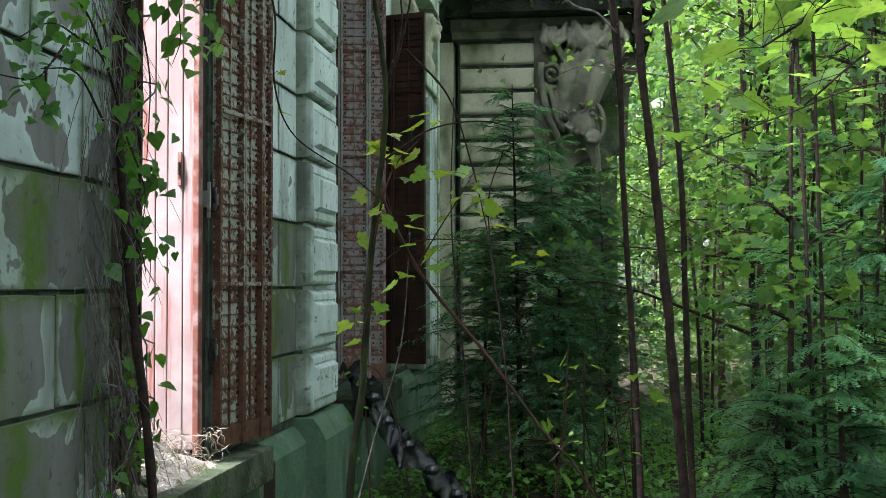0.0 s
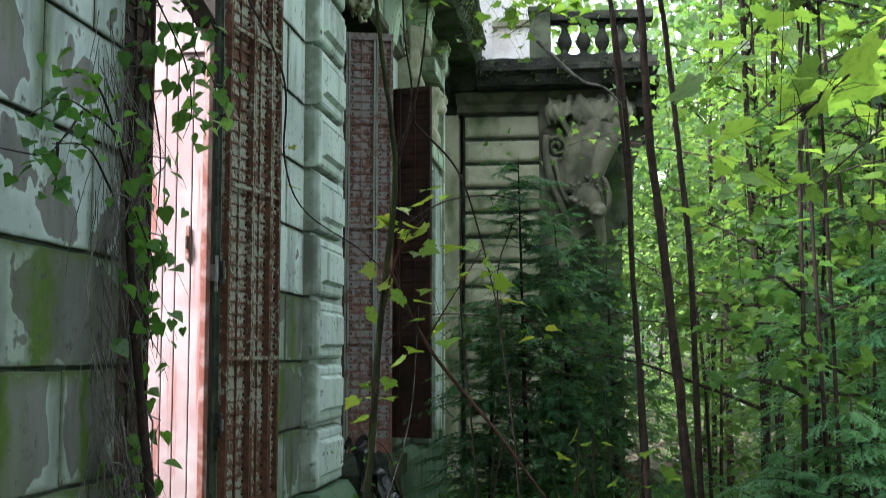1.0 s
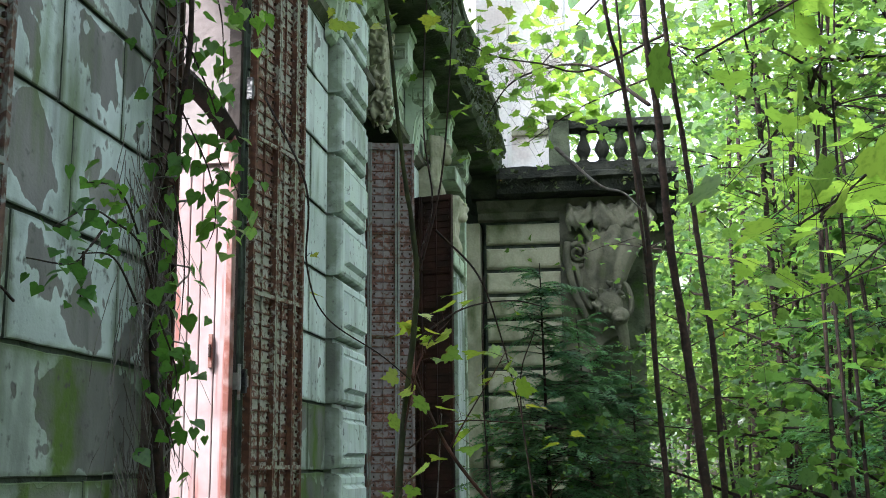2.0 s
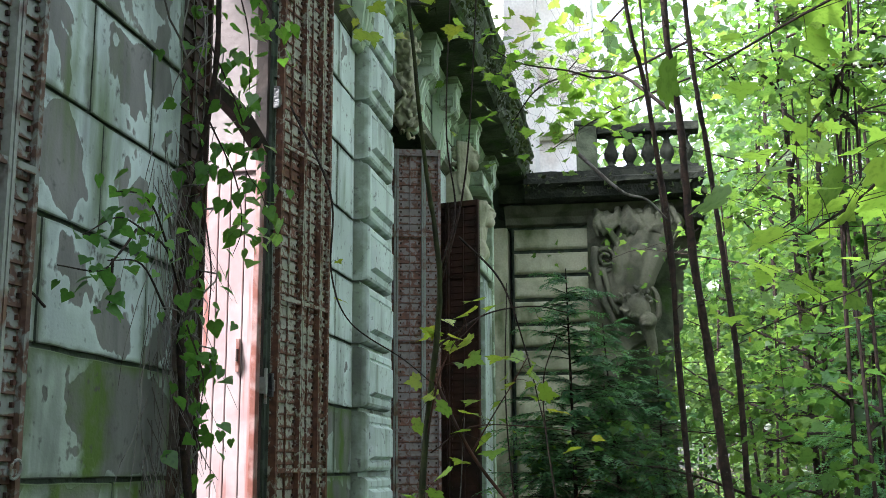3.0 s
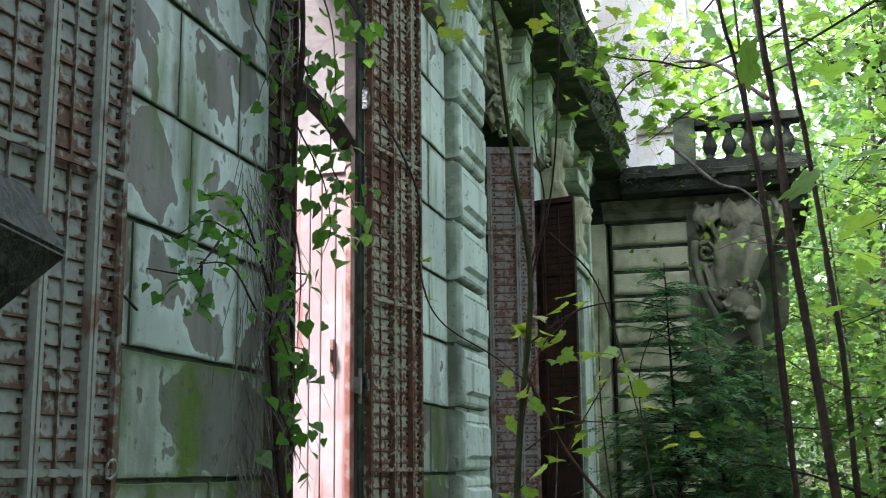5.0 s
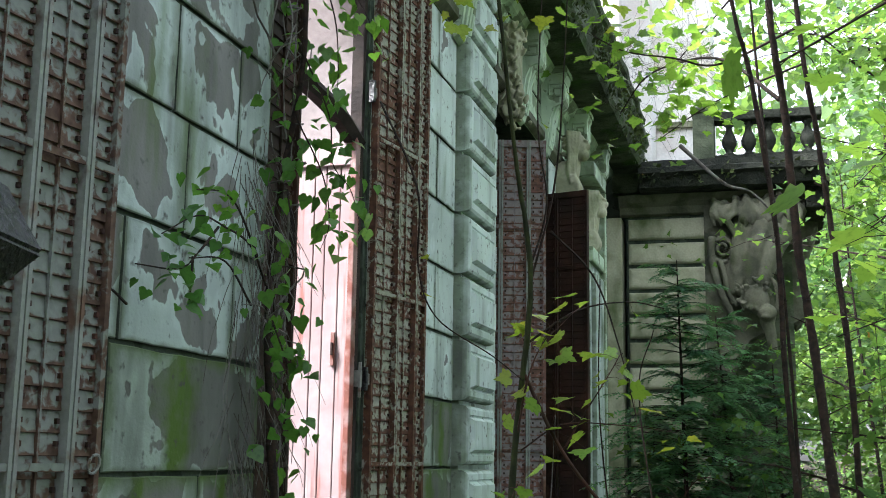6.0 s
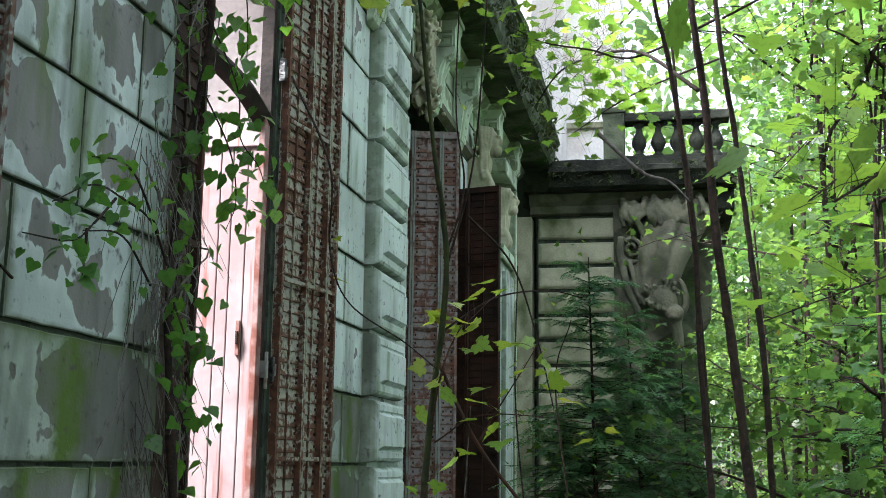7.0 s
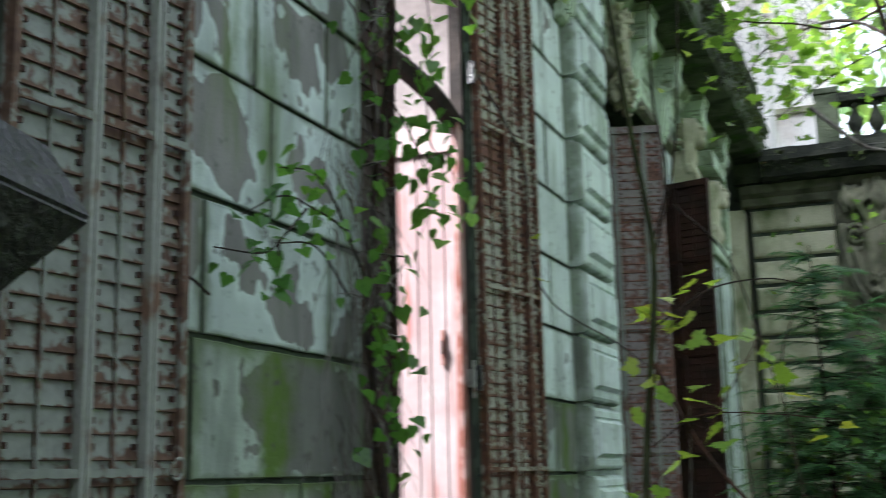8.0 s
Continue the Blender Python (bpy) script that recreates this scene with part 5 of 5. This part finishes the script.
# ---- debris on the sill ----
def build_debris():
    rng, nr = random.Random(9), np.random.default_rng(9)
    t = thing("debris_heap", "heap of dry stalks and crumbled plaster on the window sill", "debris", at=(-2.0, 3.0, 0.835))
    bm = bmesh.new()
    n = 24
    grid = []
    for i in range(n):
        row = []
        for j in range(n):
            x, y = -2.5 + 0.68 * i / (n - 1), 2.66 + 0.92 * j / (n - 1)
            u, v = i / (n - 1), j / (n - 1)
            h = 0.27 * max(0.0, math.sin(math.pi * min(1, v * 1.02))) * max(0.0, math.sin(math.pi * min(1.0, u * 0.9 + 0.1))) * (0.7 + 0.6 * noise.noise(Vector((x * 9, y * 9, 0)))) + 0.01 * noise.noise(Vector((x * 40, y * 40, 0)))
            row.append(bm.verts.new((x, y, 0.83 + max(0.0, h))))
        grid.append(row)
    for i in range(n - 1):
        for j in range(n - 1):
            bm.faces.new((grid[i][j], grid[i + 1][j], grid[i + 1][j + 1], grid[i][j + 1]))
    part("mound", bm, layered("plaster_crumbs", (0.38, 0.34, 0.31), (0.12, 0.125, 0.05), (0.22, 0.18, 0.14), s1=9, s2=60, cut=(0.5, 0.6), bump=1.0, dist=0.02), t)
    st = bmesh.new()
    for i in range(620):
        p = Vector((rng.uniform(-2.4, -1.80), rng.uniform(2.8, 3.58), 0.86 + rng.random() ** 1.5 * 0.20))
        q = branch_points(rng, p, (rng.uniform(-1, 1), rng.uniform(-1, 1), rng.uniform(-0.3, 0.25)), rng.uniform(0.05, 0.18), 0.9, 4)
        for a in q:
            a.z = min(max(a.z, 0.84), 1.0)
            a.x = min(a.x, -1.80)
        tube(st, q, 0.0018, 0.0008, 3)
    tagged(part("stalk_litter", st, STRAW, t, "pale dry stalks"), kind="stuff")
    return t


build_debris()
tile = bmesh.new()
for j in range(12):
    a0, a1 = math.pi * j / 12, math.pi * (j + 1) / 12
    v = [tile.verts.new((-1.98 + 0.09 * math.cos(a) * 1.0 + dx, 2.78 + dy, 0.84 + r * math.sin(a))) for a, r, dx, dy in ((a0, 0.05, 0, 0), (a1, 0.05, 0, 0), (a1, 0.05, 0.03, 0.22), (a0, 0.05, 0.03, 0.22))]
    tile.faces.new(v)
bmesh.ops.solidify(tile, geom=tile.faces[:], thickness=0.012)
tagged(part("roof_tile", tile, DARKSTONE), "mossy curved roof tile lying on the sill", "roof tile")


# ---- black drainage sheet sagging from the second window ----
def build_sheet():
    t = thing("drainage_sheet", "torn black wet plastic dimple sheet hanging by the wall", "plastic sheet", at=(-1.2, 6.4, 0))
    line = spline([(-1.78, 6.4, 1.10), (-1.64, 6.4, 0.90), (-1.48, 6.36, 0.66), (-1.22, 6.3, 0.42), (-0.95, 6.2, 0.20), (-0.6, 6.15, 0.06)], 9)
    rng = random.Random(3)
    bm = bmesh.new()
    rows = []
    for i, p in enumerate(line):
        w = 0.40 + 0.10 * math.sin(i * 0.9)
        row = []
        for j in range(7):
            u = j / 6 - 0.5
            row.append(bm.verts.new(p + Vector((0.02 * rng.uniform(-1, 1) + u * 0.10, u * w, 0.06 * math.sin(j * 1.8 + i * 0.5) + 0.03 * rng.uniform(-1, 1) - abs(u) * 0.1))))
        rows.append(row)
    for a, b in zip(rows, rows[1:]):
        for j in range(6):
            bm.faces.new((a[j], a[j + 1], b[j + 1], b[j]))
    bmesh.ops.solidify(bm, geom=bm.faces[:], thickness=0.006)
    part("sheet", bm, BLACK, t, smooth=True)
    for i in range(4, len(line), 6):
        d = bmesh.new()
        bmesh.ops.create_icosphere(d, subdivisions=2, radius=0.055, matrix=Matrix.Translation(line[i] + Vector((0.02, -0.13, 0.0))) @ Matrix.Diagonal((1, 0.8, 0.7, 1)))
        part("dimple", d, BLACK, t, "domed dimple", smooth=True)
    return t


build_sheet()


# ---- dark iron hood before the first shutter ----
def build_hood():
    t = thing("lantern_hood", "dark weathered iron hood on a wall arm by the shutter", "wall lamp", at=(-1.9, -0.05, 2.2))
    bm = bmesh.new()
    top = [bm.verts.new(p) for p in ((-1.445, 0.35, 2.125), (-1.40, 0.02, 2.14), (-1.72, -0.05, 2.16), (-1.76, 0.24, 2.17))]
    crown = [bm.verts.new(p) for p in ((-1.52, 0.31, 2.27), (-1.50, 0.08, 2.29), (-1.66, 0.04, 2.30), (-1.69, 0.22, 2.28))]
    foot = [bm.verts.new(p) for p in ((-1.58, 0.10, 1.86), (-1.54, 0.04, 1.92), (-1.60, 0.02, 1.93), (-1.63, 0.08, 1.93))]
    for i in range(4):
        j = (i + 1) % 4
        bm.faces.new((top[i], top[j], crown[j], crown[i]))
        bm.faces.new((foot[i], foot[j], top[j], top[i]))
    bm.faces.new(crown)
    bm.faces.new(foot[::-1])
    bmesh.ops.recalc_face_normals(bm, faces=bm.faces)
    bmesh.ops.bevel(bm, geom=bm.edges[:], offset=0.008, segments=2, affect="EDGES")
    part("hood", bm, IRON, t)
    arm = bmesh.new()
    tube(arm, spline([(-1.915, -0.62, 2.30), (-1.80, -0.45, 2.40), (-1.66, -0.1, 2.36), (-1.60, 0.1, 2.28)]), 0.018, 0.014, 8)
    part("arm", arm, IRON, t)
    part("wall_plate", boxes((CORE - 0.0, -1.87, -0.70, -0.56, 2.18, 2.42), bevel=0.006), IRON, t)
    return t


build_hood()

# near leaves hanging into the view, and a maple bough before the upper storey
NB = "near boughs"
spray("maple_bough", "low maple bough with large soft green leaves hanging near", [(1.9, 2.6, 3.3), (1.1, 1.6, 2.9), (0.7, 1.1, 2.6), (0.42, 0.95, 2.32), (0.26, 0.86, 2.2)], 0.007, 61, 0.095, 26, 0.12, BOUGH, BARK, start=0.35, group=NB)
spray("maple_bough", "low maple bough with large soft green leaves hanging near", [(1.8, 2.2, 3.8), (1.0, 1.4, 3.2), (0.45, 1.0, 2.85), (0.05, 0.8, 2.58)], 0.007, 62, 0.095, 18, 0.12, BOUGH, BARK, start=0.3, group=NB)
spray("maple_bough", "low maple bough with large soft green leaves hanging near", [(1.7, 2.8, 2.8), (1.1, 2.0, 2.55), (0.7, 1.6, 2.35), (0.45, 1.4, 2.15)], 0.006, 65, 0.095, 30, 0.16, BOUGH, BARK, start=0.2, group=NB)
spray("maple_bough", "maple bough with bright leaves before the pale upper wall", [(0.1, 4.4, 3.6), (-0.2, 5.6, 4.25), (-0.5, 6.4, 4.55), (-0.85, 7.0, 4.65), (-1.1, 7.4, 4.5)], 0.012, 63, 0.10, 110, 0.26, BOUGH, BARK, start=0.3, group=NB)
spray("maple_bough", "maple bough with bright leaves over the balcony", [(0.3, 6, 5.2), (-0.1, 7.4, 5.5), (-0.5, 8.2, 5.4), (-0.9, 8.8, 5.2)], 0.012, 64, 0.10, 56, 0.28, BOUGH, BARK, start=0.2, group=NB)
spray("maple_bough", "bright maple bough spread before the pale upper wall", [(0.25, 5.2, 4.3), (-0.25, 5.8, 4.3), (-0.55, 5.75, 4.35), (-0.85, 5.7, 4.4), (-1.05, 5.65, 4.5)], 0.009, 66, 0.085, 80, 0.17, BOUGH, BARK, start=0.25, group=NB)
spray("maple_bough", "bright maple bough hanging over the balcony edge", [(0.3, 6.2, 4.4), (-0.15, 6.4, 4.3), (-0.42, 6.35, 4.15), (-0.7, 6.4, 3.98)], 0.008, 67, 0.085, 50, 0.13, BOUGH, BARK, start=0.35, group=NB)
spray("maple_bough", "low maple bough with large soft green leaves hanging near", [(1.4, 2.6, 3.0), (0.85, 2.0, 2.72), (0.5, 1.65, 2.52), (0.27, 1.4, 2.32)], 0.005, 68, 0.09, 28, 0.13, BOUGH, BARK, start=0.2, group=NB)
spray("maple_bough", "low maple bough with large soft green leaves hanging near", [(1.5, 3.2, 2.5), (0.95, 2.7, 2.42), (0.55, 2.4, 2.26), (0.22, 2.2, 2.12)], 0.005, 69, 0.085, 24, 0.13, BOUGH, BARK, start=0.2, group=NB)
spray("maple_bough", "bright maple bough among the slender trees", [(1.6, 4.4, 3.6), (1.1, 4.0, 3.45), (0.7, 3.8, 3.25), (0.4, 3.7, 2.95)], 0.006, 70, 0.085, 44, 0.2, BOUGH, BARK, start=0.15, group=NB)
